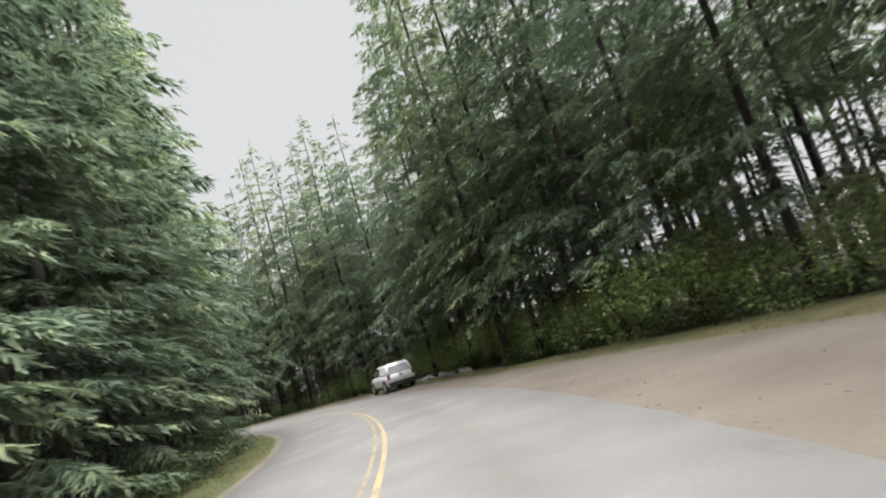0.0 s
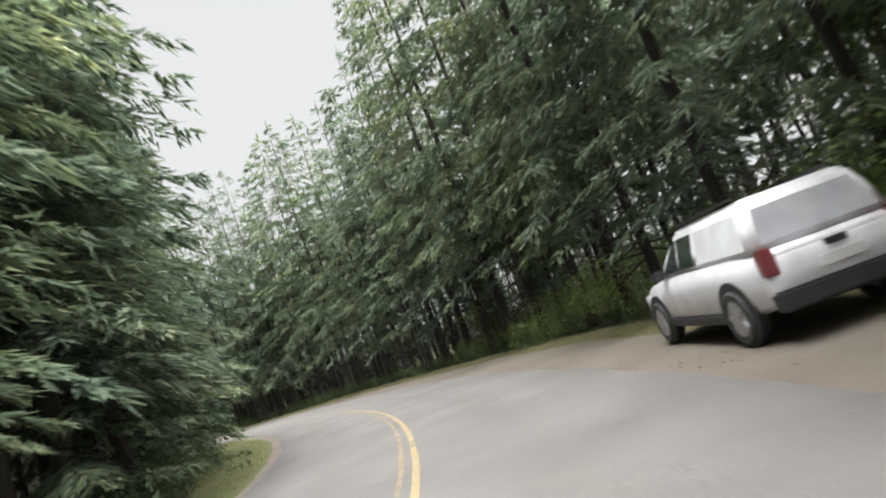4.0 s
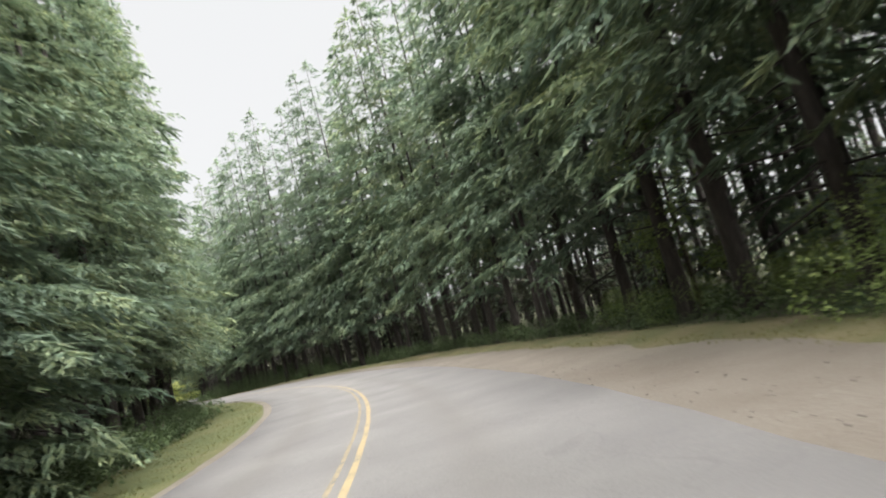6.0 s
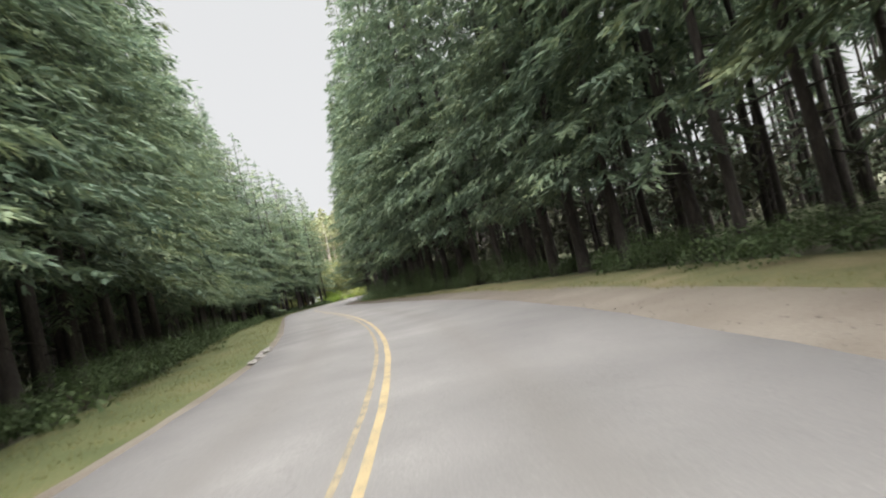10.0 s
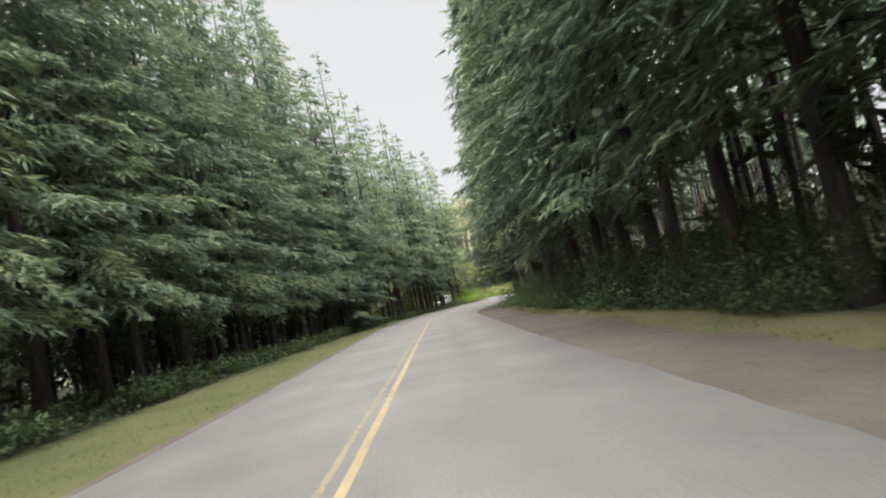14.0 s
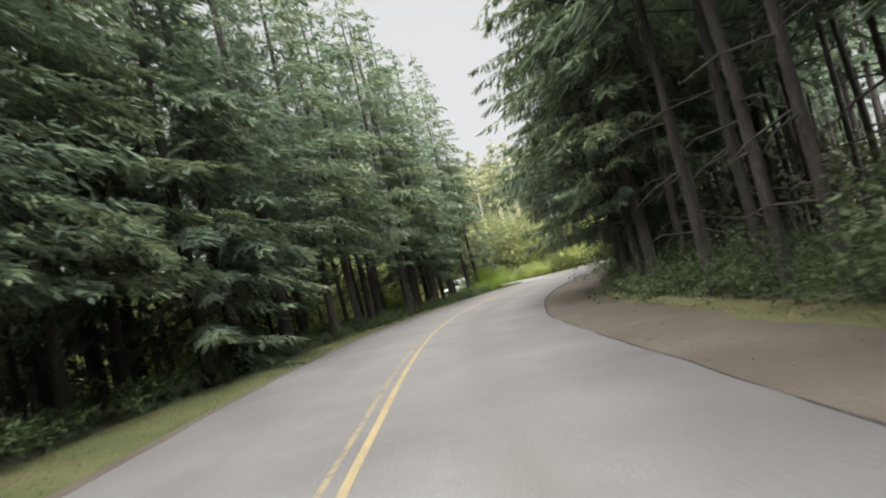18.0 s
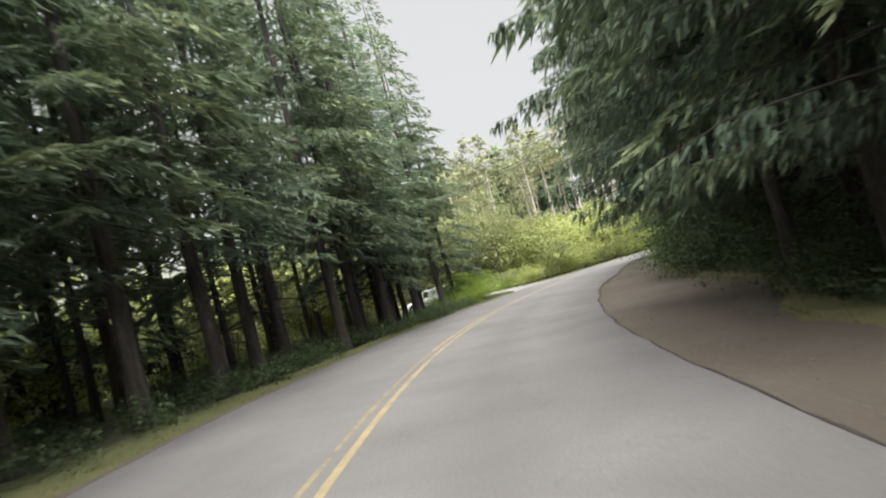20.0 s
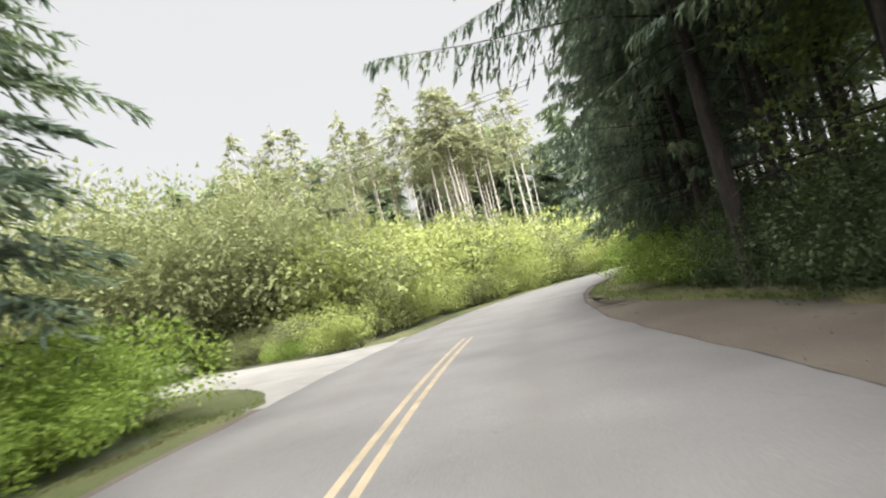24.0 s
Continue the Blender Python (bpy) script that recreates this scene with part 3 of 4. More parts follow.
DARK = "tall dark green spruce with drooping feathered boughs at the forest edge"
BARE = "spruce with a bare lower trunk and dead stubs, green above"
FULL = "spruce with boughs hanging almost to the ground"
HEM = "tall hemlock with long hanging boughs over the shoulder"
LIGHT = dict(per=6, step=0.7, blade=0.4, width=0.28, dense=1.6)
models = {
    "edge": [conifer("spruce", 10 + i, h, b, r, ft, m, BARK, DARK) for i, (h, b, r, ft, m) in enumerate([(20, 3.0, 3.6, 0.16, NEEDLE), (21.5, 3.4, 3.9, 0.18, NEEDLE_B), (18.5, 2.6, 3.4, 0.15, NEEDLE), (20.5, 3.6, 3.7, 0.17, NEEDLE_B)])],
    "tall": [conifer("spruce", 20 + i, h, b, r, ft, m, BARK, DARK, step=0.7, per=6, blade=0.31, shape=0.55, dense=1.45) for i, (h, b, r, ft, m) in enumerate([(28, 3.9, 4.5, 0.2, NEEDLE), (26.5, 3.3, 4.2, 0.18, NEEDLE_B), (27, 3.6, 4.3, 0.19, NEEDLE)])],
    "full": [conifer("spruce", 30 + i, h, b, r, ft, m, BARK, FULL, per=7, blade=0.2, width=0.24, dense=2.1) for i, (h, b, r, ft, m) in enumerate([(18, 0.8, 3.6, 0.18, NEEDLE), (16, 0.5, 3.3, 0.16, NEEDLE), (17, 0.7, 3.4, 0.16, NEEDLE)])],
    "bare": [conifer("spruce", 40 + i, h, b, r, ft, m, BARK, BARE, **LIGHT) for i, (h, b, r, ft, m) in enumerate([(20, 6.0, 3.4, 0.11, NEEDLE), (18.5, 5.0, 3.2, 0.10, NEEDLE), (21, 7.2, 3.5, 0.12, NEEDLE_B)])],
    "pole": [conifer("spruce", 60 + i, h, b, 2.5, ft, NEEDLE, BARK, "slender dark spruce pole with dead lower twigs", **LIGHT) for i, (h, b, ft) in enumerate([(19, 6.0, 0.085), (17.5, 5.0, 0.075), (20, 7.5, 0.095)])],
    "thin": [conifer("spruce", 45 + i, h, b, r, ft, NEEDLE, BARK, "slender spruce with a long bare trunk and thin boughs", per=5, step=0.75, droop=0.22, twist=0.3, dense=1.25) for i, (h, b, r, ft) in enumerate([(20, 4.3, 3.5, 0.2), (18.5, 3.8, 3.3, 0.185)])],
    "giant": [conifer("hemlock", 50 + i, h, b, r, ft, NEEDLE, BARK, HEM, step=0.75, per=7, blade=0.21, droop=0.16, twist=1.3, full=0.95, width=0.16, dense=1.75, lop=0.5) for i, (h, b, r, ft) in enumerate([(25, 6.3, 6.8, 0.22), (24, 3.2, 5.4, 0.17)])],
}
models_top = {"edge": (20, 21.5, 18.5, 20.5), "tall": (28, 26.5, 27), "full": (18, 16, 17), "bare": (20, 18.5, 21), "thin": (20, 18.5), "pole": (19, 17.5, 20), "giant": (25, 24)}
placed = set()


def place(src, m, group=""):
    """The model itself at its first place, copies of it after that."""
    ob = src if src.name not in placed else copy_thing(src, m)
    placed.add(src.name)
    ob.matrix_basis = m
    if group:
        ob["group"] = group
    return ob


def plant(kind, s, d, scale=1.0, pick=None, turn=None, lean=0.0, sink=0.1):
    """One more tree of that kind, beside the road."""
    src = models[kind][int(rng.integers(len(models[kind]))) if pick is None else pick]
    p = on_road(float(s), float(d))
    if turn is None:
        turn = math.degrees(float(np.interp(s, SS, TH))) + (225 if d > 0 else -45) + rng.uniform(-50, 50)
    m = pose(p[0], p[1], p[2] - sink, lean, 0, turn) @ Matrix.Scale(scale, 4)
    return place(src, m, "roadside trees")


# left of the road
s = -12.0
while s < 175.5:
    far_in = rng.uniform(1.9, 2.7) if s < 148 else rng.uniform(0.7, 2.2)
    if s < 60:
        plant("full" if rng.random() < 0.6 else "edge", s, -left_verge(s) - far_in, rng.uniform(0.95, 1.05) * float(np.interp(s, [-20, 25, 34, 42, 47, 60], [1.3, 1.42, 1.5, 1.5, 1.28, 1.3])))
    elif s < 108:
        plant("tall", s, -left_verge(s) - far_in, rng.uniform(1.0, 1.12) * float(np.interp(s, [60, 75, 85, 108], [0.9, 0.95, 1.05, 1.03])))
    elif s < 150:
        if s > 120 and rng.random() < 0.12:
            plant("full", s, -left_verge(s) - far_in, rng.uniform(1.28, 1.45))
        else:
            plant("tall", s, -left_verge(s) - far_in, rng.uniform(0.88, 1.02))
    else:
        plant("edge" if rng.random() < (0.75 if s < 164 else 0.35) else "thin", s, -left_verge(s) - far_in, rng.uniform(0.95, 1.1) * float(np.interp(s, [150, 165, 186], [1.18, 1.1, 1.0])))
    s += rng.uniform(2.3, 3.2) if s < 130 else rng.uniform(1.7, 2.7)
s = -12.0
while s < 178:
    plant("bare", s, -left_verge(s) - rng.uniform(4.4, 6.0), rng.uniform(0.95, 1.15) * (1.15 if s < 140 else 0.98))
    s += rng.uniform(3.4, 4.8)
s = 112.0
while s < 162:
    plant("edge", s, -left_verge(s) - rng.uniform(4.0, 6.5), rng.uniform(0.92, 1.08))
    s += rng.uniform(2.6, 4.0)
s = 148.0
while s < 178:
    plant("thin" if rng.random() < 0.5 else "bare", s, -left_verge(s) - rng.uniform(6.5, 11.0), rng.uniform(0.85, 1.05))
    s += rng.uniform(2.6, 4.0)
s = -15.0
while s < 62:
    plant("full", s, wood_edge(s) + rng.uniform(4.7, 8.7), rng.uniform(0.6, 0.95))
    s += rng.uniform(2.6, 4.2)
# right of the road
right_top = lambda s: float(np.interp(s, [-12, 16, 22, 31, 36, 42, 47, 56, 62, 72, 82, 100, 125, 137, 148, 168, 215, 250], [24, 25, 30, 29, 23.5, 24, 27.5, 28, 25, 25, 28.5, 29.5, 31, 28, 24, 25, 20.5, 20]))
s = -12.0
while s < 250:
    off = rng.uniform(2.6, 3.6)
    if s < 40:
        kind = "tall" if rng.random() < 0.5 else "edge"
    elif s < 64:
        kind = "edge"
    elif s < 90:
        kind = "bare" if rng.random() < 0.75 else "edge"
    elif s < 116:
        kind = "tall"
    elif s < 137:
        kind = "tall" if rng.random() < 0.5 else "bare"
    elif s < 150:
        kind = "pole"
    elif s < 168:
        kind = "edge" if rng.random() < 0.6 else "pole"
    elif s < 215:
        kind = "pole"
    else:
        kind = "edge"
    which = int(rng.integers(len(models[kind])))
    plant(kind, s, wood_edge(s) + off - 1.8, rng.uniform(0.93, 1.06) * right_top(s) / models_top[kind][which], which)
    s += rng.uniform(2.5, 3.6) * (0.7 if kind == "bare" else 0.55 if kind == "pole" else 1.0)
s = -12.0
while s < 240:
    plant("pole" if s > 135 else "bare", s, wood_edge(s) + rng.uniform(3.4, 6.7), rng.uniform(1.05, 1.25))
    s += rng.uniform(2.8, 4.0) * (0.72 if 40 < s < 105 else 0.6 if s > 135 else 1.2 if s > 105 else 1.0)
for s, d, k, which in ((191.0, 7.2, 1.06, 0), (186.0, 8.6, 1.0, 0), (196.5, 7.8, 1.0, 1), (200.5, 7.6, 0.95, 1), (180.0, 8.6, 1.0, 0), (173.0, 9.8, 1.0, 0), (164.5, 9.4, 1.0, 1), (158.5, 7.6, 0.95, 1), (152.5, 7.4, 0.9, 1)):
    plant("giant", s, d, k, which)
for kind, s, d, k in (("thin", 169.4, -5.6, 1.05), ("thin", 171.6, -5.3, 1.1), ("edge", 173.4, -6.6, 1.0), ("thin", 176.6, -6.0, 1.08), ("thin", 178.5, -6.9, 1.1), ("thin", 178.9, -7.9, 0.95), ("edge", 181.3, -6.4, 1.05), ("edge", 184.3, -6.8, 1.08), ("edge", 185.6, -8.3, 1.0), ("edge", 182.8, -8.6, 0.95), ("edge", 175.4, -7.6, 1.0), ("edge", 179.6, -8.8, 0.95), ("thin", 187.5, -11.5, 0.85)):
    plant(kind, s, d, k)
for s, d, k in ((39.5, -6.6, 1.55), (43.0, -6.6, 1.6), (50.0, -7.4, 1.25), (56.0, -8.2, 1.25)):
    plant("tall", s, d, k * 0.74)

# the wood behind the first rows
def wood(name, places, seed, bark, needles, label, lo=14, hi=22, base=7.0, radius=2.7, foot=(0.09, 0.19), category="forest", **kit):
    r = np.random.default_rng(seed)
    crowns, trunks = [], []
    kit = {**dict(step=1.5, per=4, blade=1.1, width=0.3, dense=0.8, lop=0.0), **kit}
    kits = [conifer_crown(r, 18, base, radius, **kit) for _ in range(4)]
    for x, y, z in places:
        h = r.uniform(lo, hi)
        ft = r.uniform(*foot)
        tilt = r.normal(0, 0.02, 2)
        v, f = tube([(0, 0, -0.3), (tilt[0] * h * 0.5, tilt[1] * h * 0.5, h * 0.5), (tilt[0] * h, tilt[1] * h, h)], [ft * 1.2, ft * 0.8, 0.03], 6)
        trunks.append((v + (x, y, z), f))
        v, f = kits[r.integers(4)]
        a, k = r.uniform(0, 6.28), h / 18
        rot = np.array([[math.cos(a), -math.sin(a), 0], [math.sin(a), math.cos(a), 0], [0, 0, 1]])
        v = (v @ rot.T) * (k * r.uniform(0.9, 1.2), k * r.uniform(0.9, 1.2), k)
        v[:, :2] += tilt * v[:, 2:3]
        crowns.append((v + (x, y, z), f))
    root = new(name)
    tagged(root, label, category, kind="stuff")
    v, f = join(trunks)
    child("trunks", mesh_of("trunks", v, f, [bark], smooth=True), root)
    v, f = join(crowns)
    child("crowns", mesh_of("crowns", v, f, [needles]), root)
    return root


def scatter(n, s0, s1, d0, d1, seed, keep):
    r = np.random.default_rng(seed)
    pts = on_road(r.uniform(s0, s1, n), r.uniform(d0, d1, n))
    sd_s, sd_d = road_of(pts[:, 0], pts[:, 1])
    ok = keep(sd_s, sd_d)
    return pts[ok]


inner = lambda s, d: np.where(d > 0, d > wood_edge(s) + 6.0, d < -left_verge(s) - 6)
glade = lambda s, d: inner(s, d) & ~((s > 134) & (s < 206) & (d > 16) & (np.sin(s * 91.7 + d * 37.3) > -0.35))
wood("spruce_wood", scatter(290, -20, 230, 13, 25, 71, glade), 81, BARK, NEEDLE, "dark dense spruce wood of thin straight trunks", base=8.5, step=1.2, blade=0.8)
wood("spruce_wood", scatter(250, -20, 250, 25, 44, 76, glade), 86, BARK, NEEDLE, "dark dense spruce wood of thin straight trunks", base=11.0)
wood("spruce_wood", scatter(125, -20, 110, -36, -9, 72, inner), 82, BARK, NEEDLE, "dark dense spruce wood of thin straight trunks", base=8.5, blade=0.9)
wood("spruce_wood", scatter(170, 85, 168, -36, -10, 75, inner), 85, BARK, NEEDLE, "dark young spruce wood with low boughs", base=3.0, blade=0.9)
wood("spruce_wood", scatter(120, 50, 118, 14, 36, 78, inner), 88, BARK, NEEDLE, "dark young spruces behind the bare trunks", 6, 12, base=2.5, step=1.2, blade=0.7, width=0.24)
# tall pines beyond the junction, and the far edge of the woods
r = np.random.default_rng(73)
grove = np.stack([-130 + (a := r.uniform(82, 118, 64)) * np.cos(b := np.radians(r.uniform(132.5, 162, 64))), 104 + a * np.sin(b), np.full(64, -1.2)], -1)
wood("pine_grove", grove, 83, PALE_BARK, PINE, "tall pines with bare pale trunks beyond the bushes", 25, 34, 12.9, 2.6, (0.14, 0.21), "forest", step=0.6, per=6, blade=0.5, droop=0.16, dense=1.25, shape=0.9, full=0.75)
ring = np.stack([-130 + (a := r.uniform(116, 140, 170)) * np.cos(b := np.radians(r.uniform(118, 190, 170))), 104 + a * np.sin(b), np.full(170, -1.5)], -1)
wood("far_wood", ring, 84, BARK, NEEDLE_B, "far mixed wood closing the view behind the pines", 27, 35, 1.5, 3.0, (0.15, 0.3), "forest", step=1.3, blade=1.2)


# ---- shrubs and undergrowth ----
def leaf_clump(r, n, size, height, leaf, lumps=7, broad=False):
    """Leaves gathered round a few uneven twig ends, with gaps between."""
    heads = np.stack([r.normal(0, 0.42, lumps) * size, r.normal(0, 0.42, lumps) * size, height * r.uniform(0.25, 0.95, lumps)], -1)
    pick = r.integers(lumps, size=n)
    off = unit(r.normal(size=(n, 3))) * (r.uniform(0.25, 1.0, n) ** 0.5)[:, None] * (0.42 * size)
    c = heads[pick] + off * (1, 1, 0.75)
    c[:, 2] = np.abs(c[:, 2])
    way = unit(off + r.normal(0, 0.5, (n, 3)) + (0, 0, -0.15))
    ln = leaf * r.uniform(0.6, 1.4, n)
    nn = unit(np.cross(way, np.array([0, 0, 1.0]) + r.uniform(-0.7, 0.7, (n, 3))))
    return (quads if broad else sprays)(c, c + way * ln[:, None], ln * r.uniform(0.25, 0.4, n), nn)


def stems(r, size, height, n=7, w=0.025):
    out = []
    for _ in range(n):
        a, q = r.uniform(0, 6.28), r.uniform(0.2, 0.5) * size
        tip = np.array([math.cos(a) * q, math.sin(a) * q, height * r.uniform(0.6, 0.95)])
        out.append(tube([(0.1 * math.cos(a), 0.1 * math.sin(a), -0.15), tip * (0.35, 0.35, 0.5), tip], [w, w * 0.7, w * 0.3], 4))
    return join(out)


def shrub(name, seed, size, height, leaves, leaf, mat, label, lumps=9, category="bush", broad=False):
    r = np.random.default_rng(seed)
    root = new(name)
    tagged(root, label, category)
    v, f = stems(r, size, height)
    child("stem", mesh_of("stem", v, f, [TWIG]), root)
    v, f = leaf_clump(r, leaves, size, height, leaf, lumps, broad)
    child("foliage", mesh_of("foliage", v, f, [mat]), root)
    return root


def put(src, s, d, scale=1.0, group=""):
    p = on_road(float(s), float(d))
    m = pose(p[0], p[1], p[2] - 0.05, 0, 0, rng.uniform(0, 360)) @ Matrix.Scale(scale, 4)
    return place(src, m, group)


BRIGHT = [shrub("bush", 200 + i, 2.6, 2.2, 6200, 0.1, LEAF, "bright green leafy bush at the roadside", 11, broad=True) for i in range(2)]
SPRING = [shrub("bush", 210 + i, 3.4, 3.4, 3900, 0.165, (LEAF_YELLOW, LEAF_GREY)[i // 3], ("yellow-green spring bush beside the road", "yellow-green spring bush beside the road", "yellow-green spring bush beside the road", "grey-green bush beside the road")[i], (9, 12, 16, 10)[i]) for i in range(4)]
DULL = [shrub("bush", 220 + i, 2.4, 1.7, 4600, 0.086, FERN, "dull green undergrowth bush at the forest edge", 12) for i in range(3)]
GREY = [shrub("willow", 230 + i, 5.6, 7.5, 15000, 0.2, LEAF_GREY, "grey-green willow thicket behind the side road", 38, "tree") for i in range(2)]
for s, d, k in ((185.9, -6.0, 0.78), (187.2, -7.5, 0.8), (185.0, -6.1, 0.92), (186.2, -7.7, 0.9), (184.2, -5.7, 0.7), (183.2, -5.4, 0.52), (182.2, -5.0, 0.4), (180.9, -4.9, 0.33), (179.4, -4.8, 0.27)):
    put(BRIGHT[int(rng.integers(2))], s, d, k, "bushes at the junction")
for s, d, k in ((194.4, 8.2, 0.7), (196.2, 7.7, 0.8), (197.6, 7.4, 0.85), (199.4, 7.9, 0.95), (202, 8.5, 1.05), (205, 8.0, 1.0), (209, 7.4, 0.9), (214, 7.0, 0.9)):
    put(BRIGHT[int(rng.integers(2))], s, d, k, "bushes under the spruces")
for s, d, k in ((203.5, -14.0, 1.2), (200.5, -20, 1.25), (206, -18, 1.35), (206.5, -11.5, 1.0), (199, -27, 1.3), (206, -26, 1.4), (195, -33, 1.3), (201, -35, 1.4)):
    put(GREY[int(rng.integers(2))], s, d, k, "willows beyond the side road")
for i in range(24):
    s = 203 + i * 2.4
    for row, d in enumerate((-5.4, -8.4, -12.0)):
        if row == 2 and s < 207:
            continue
        put(SPRING[int(rng.integers(4))], s + rng.uniform(-1, 1), d - rng.uniform(0, 1.6), rng.uniform(0.6, 1.25) * (0.75, 1.3, 1.8)[row], "spring bushes")
for i in range(20):
    d = 5.2 + i * 0.78
    put((SPRING + BRIGHT)[int(rng.integers(6))], float(np.interp(d, [4, 5, 6.5, 8, 11, 16, 22], [197.6, 197.4, 197.6, 198.2, 200.0, 203.2, 207.2])) + rng.uniform(0, 0.6), -d, rng.uniform(0.3, 0.5), "low bushes along the side road")
for i in range(14):
    put(SPRING[int(rng.integers(4))], 156 + i * 2.4, -27 - rng.uniform(0, 6), rng.uniform(1.7, 2.3), "tall bushes behind the clearing")
for i in range(26):
    put(SPRING[int(rng.integers(4))], 158 + i * 1.3, -13.5 - rng.uniform(0, 8), rng.uniform(0.9, 1.5), "spring bushes in the clearing")


def alder(seed, height, spread, mat, label):
    """A slim broadleaf with a leaning forked stem and loose leaf clumps."""
    r = np.random.default_rng(seed)
    root = tagged(new("alder"), label, "tree")
    lean = r.uniform(-0.6, 0.6, 2)
    pts = np.array([(lean[0] * u * u, lean[1] * u * u, height * u * 0.9 - 0.2) for u in np.linspace(0, 1, 7)])
    wood_parts, leaves = [tube(pts, 0.11 * (1 - np.linspace(0, 1, 7)) ** 0.8 + 0.012, 7)], []
    for i in range(34):
        u = r.uniform(0.15, 1.0)
        o = np.array([np.interp(u, np.linspace(0, 1, 7), pts[:, j]) for j in range(3)])
        a, ln = r.uniform(0, 6.28), spread * r.uniform(0.35, 1.0) * (1.15 - u)
        tip = o + (math.cos(a) * ln, math.sin(a) * ln, ln * r.uniform(0.2, 0.8))
        wood_parts.append(tube([o, (o + tip) / 2 + (0, 0, 0.1 * ln), tip], [0.03, 0.018, 0.006], 4))
        v, f = leaf_clump(r, 210, 1.3, 0.9, 0.16, 4, True)
        leaves.append((v + tip - (0, 0, 0.45), f))
    v, f = join(wood_parts)
    child("trunk", mesh_of("trunk", v, f, [TWIG], smooth=True), root)
    v, f = join(leaves)
    child("crown", mesh_of("crown", v, f, [mat]), root)
    return root


ALDERS = [alder(250 + i, h, w, LEAF_DULL, "slim light green alder among the spruces") for i, (h, w) in enumerate(((15, 2.2), (10, 2.4)))]
for s, d, k, which in ((12.5, 2.6, 0.85, 1), (35.5, 3.0, 0.75, 1), (57.0, 1.8, 0.62, 0), (189.5, 2.2, 0.9, 1)):
    put(ALDERS[which], s, float(wood_edge(s)) + d, k, "alders at the forest edge")
FRESH = [shrub("bush", 226 + i, 2.6, 2.0, 5200, 0.09, LEAF_DULL, "light green shrub along the forest edge", 12) for i in range(2)]
THICK = [shrub("bush", 240 + i, 3.4, 2.6, 10500, 0.088, FERN, "large dull green bush under the spruces", 15) for i in range(2)]
for s, d, k in ((184.2, 8.8, 0.55), (185.6, 8.6, 0.5), (187.2, 8.5, 0.5), (188.6, 8.4, 0.6), (190.2, 8.2, 0.65), (191.8, 8.2, 0.7), (193.6, 9.0, 0.9), (197, 9.0, 0.95), (190.5, 9.5, 0.95), (187.2, 10.0, 1.0), (194.5, 9.8, 0.95), (166.0, 9.8, 1.2), (169.5, 9.4, 1.05), (172.5, 9.2, 0.9), (163, 10.2, 1.15), (176, 9.6, 0.65), (179.5, 9.4, 0.6), (182, 9.8, 0.6), (104, 10.2, 0.6), (110, 10.2, 0.6), (116, 10.0, 0.65), (123, 10.6, 0.6), (130, 9.6, 0.6), (24, 10.6, 1.0), (30, 11.4, 1.1), (38, 11.0, 1.0), (44, 11.2, 1.0), (50, 11.6, 0.9), (12, 13, 1.0), (18, 11.5, 1.0)):
    put((FRESH if s < 56 else THICK)[int(rng.integers(2))], s, d if s > 135 else float(wood_edge(s)) + 1.8, k, "bushes at the forest edge")
s = -10.0
while s < 200:
    put((FRESH if s < 62 else DULL)[int(rng.integers(2))], s, wood_edge(s) + rng.uniform(0.6, 1.8) + float(np.interp(s, [150, 160], [0, 0.5])), rng.uniform(0.5, 1.05) * float(np.interp(s, [40, 50, 100, 108], [1.1, 0.55, 0.55, 1.0])), "bushes at the forest edge")
    s += rng.uniform(2.0, 4.5)
s = -5.0
while s < 112:
    put(DULL[int(rng.integers(3))], s, -left_verge(s) - rng.uniform(0.7, 1.6), rng.uniform(0.35, 0.8) * (0.95 if s < 110 else 0.6), "bushes at the forest edge")
    s += rng.uniform(2.0, 4.5) * (1 if s < 110 else 2.2)


def undergrowth(name, places, seed, mat, label, size=0.8, height=0.5, leaves=110, leaf=0.12):
    r = np.random.default_rng(seed)
    kits = [leaf_clump(r, leaves, size, height, leaf, 5) for _ in range(6)]
    out = []
    for p in places:
        v, f = kits[r.integers(6)]
        a, k = r.uniform(0, 6.28), r.uniform(0.6, 1.5)
        rot = np.array([[math.cos(a), -math.sin(a), 0], [math.sin(a), math.cos(a), 0], [0, 0, 1]])
        out.append(((v @ rot.T) * k + p, f))
    v, f = join(out)
    return tagged(new(name, mesh_of(name, v, f, [mat])), label, "undergrowth", kind="stuff")


rr = np.random.default_rng(90)
s = rr.uniform(-10, 230, 700)
undergrowth("undergrowth", on_road(s, wood_edge(s) + np.where(s < 150, -0.2, 0.35) + np.abs(rr.normal(0, 2.4, 700))), 91, FERN, "low ferns and shrubs along the forest edge", leaves=260, leaf=0.078)
s = rr.uniform(-10, 112, 480)
undergrowth("undergrowth", on_road(s, -left_verge(s) - 0.3 - np.abs(rr.normal(0, 2.2, 480))), 92, FERN, "low ferns and shrubs along the forest edge")
s = np.concatenate([rr.uniform(148, 175, 200), rr.uniform(175, 179, 14)])
undergrowth("undergrowth", on_road(s, -left_verge(s) - 0.1 - np.abs(rr.normal(0, 1, 214)) * np.where(s < 172, 3.4, 0.5)), 97, FERN, "low dark shrubs between the trunks", height=0.36, leaves=330, leaf=0.062)
s = rr.uniform(110, 150, 210)
undergrowth("undergrowth", on_road(s, -left_verge(s) - 0.4 - np.abs(rr.normal(0, 2.6, 210))), 98, FERN, "low dark ferns between the trunks", leaves=150, leaf=0.1)
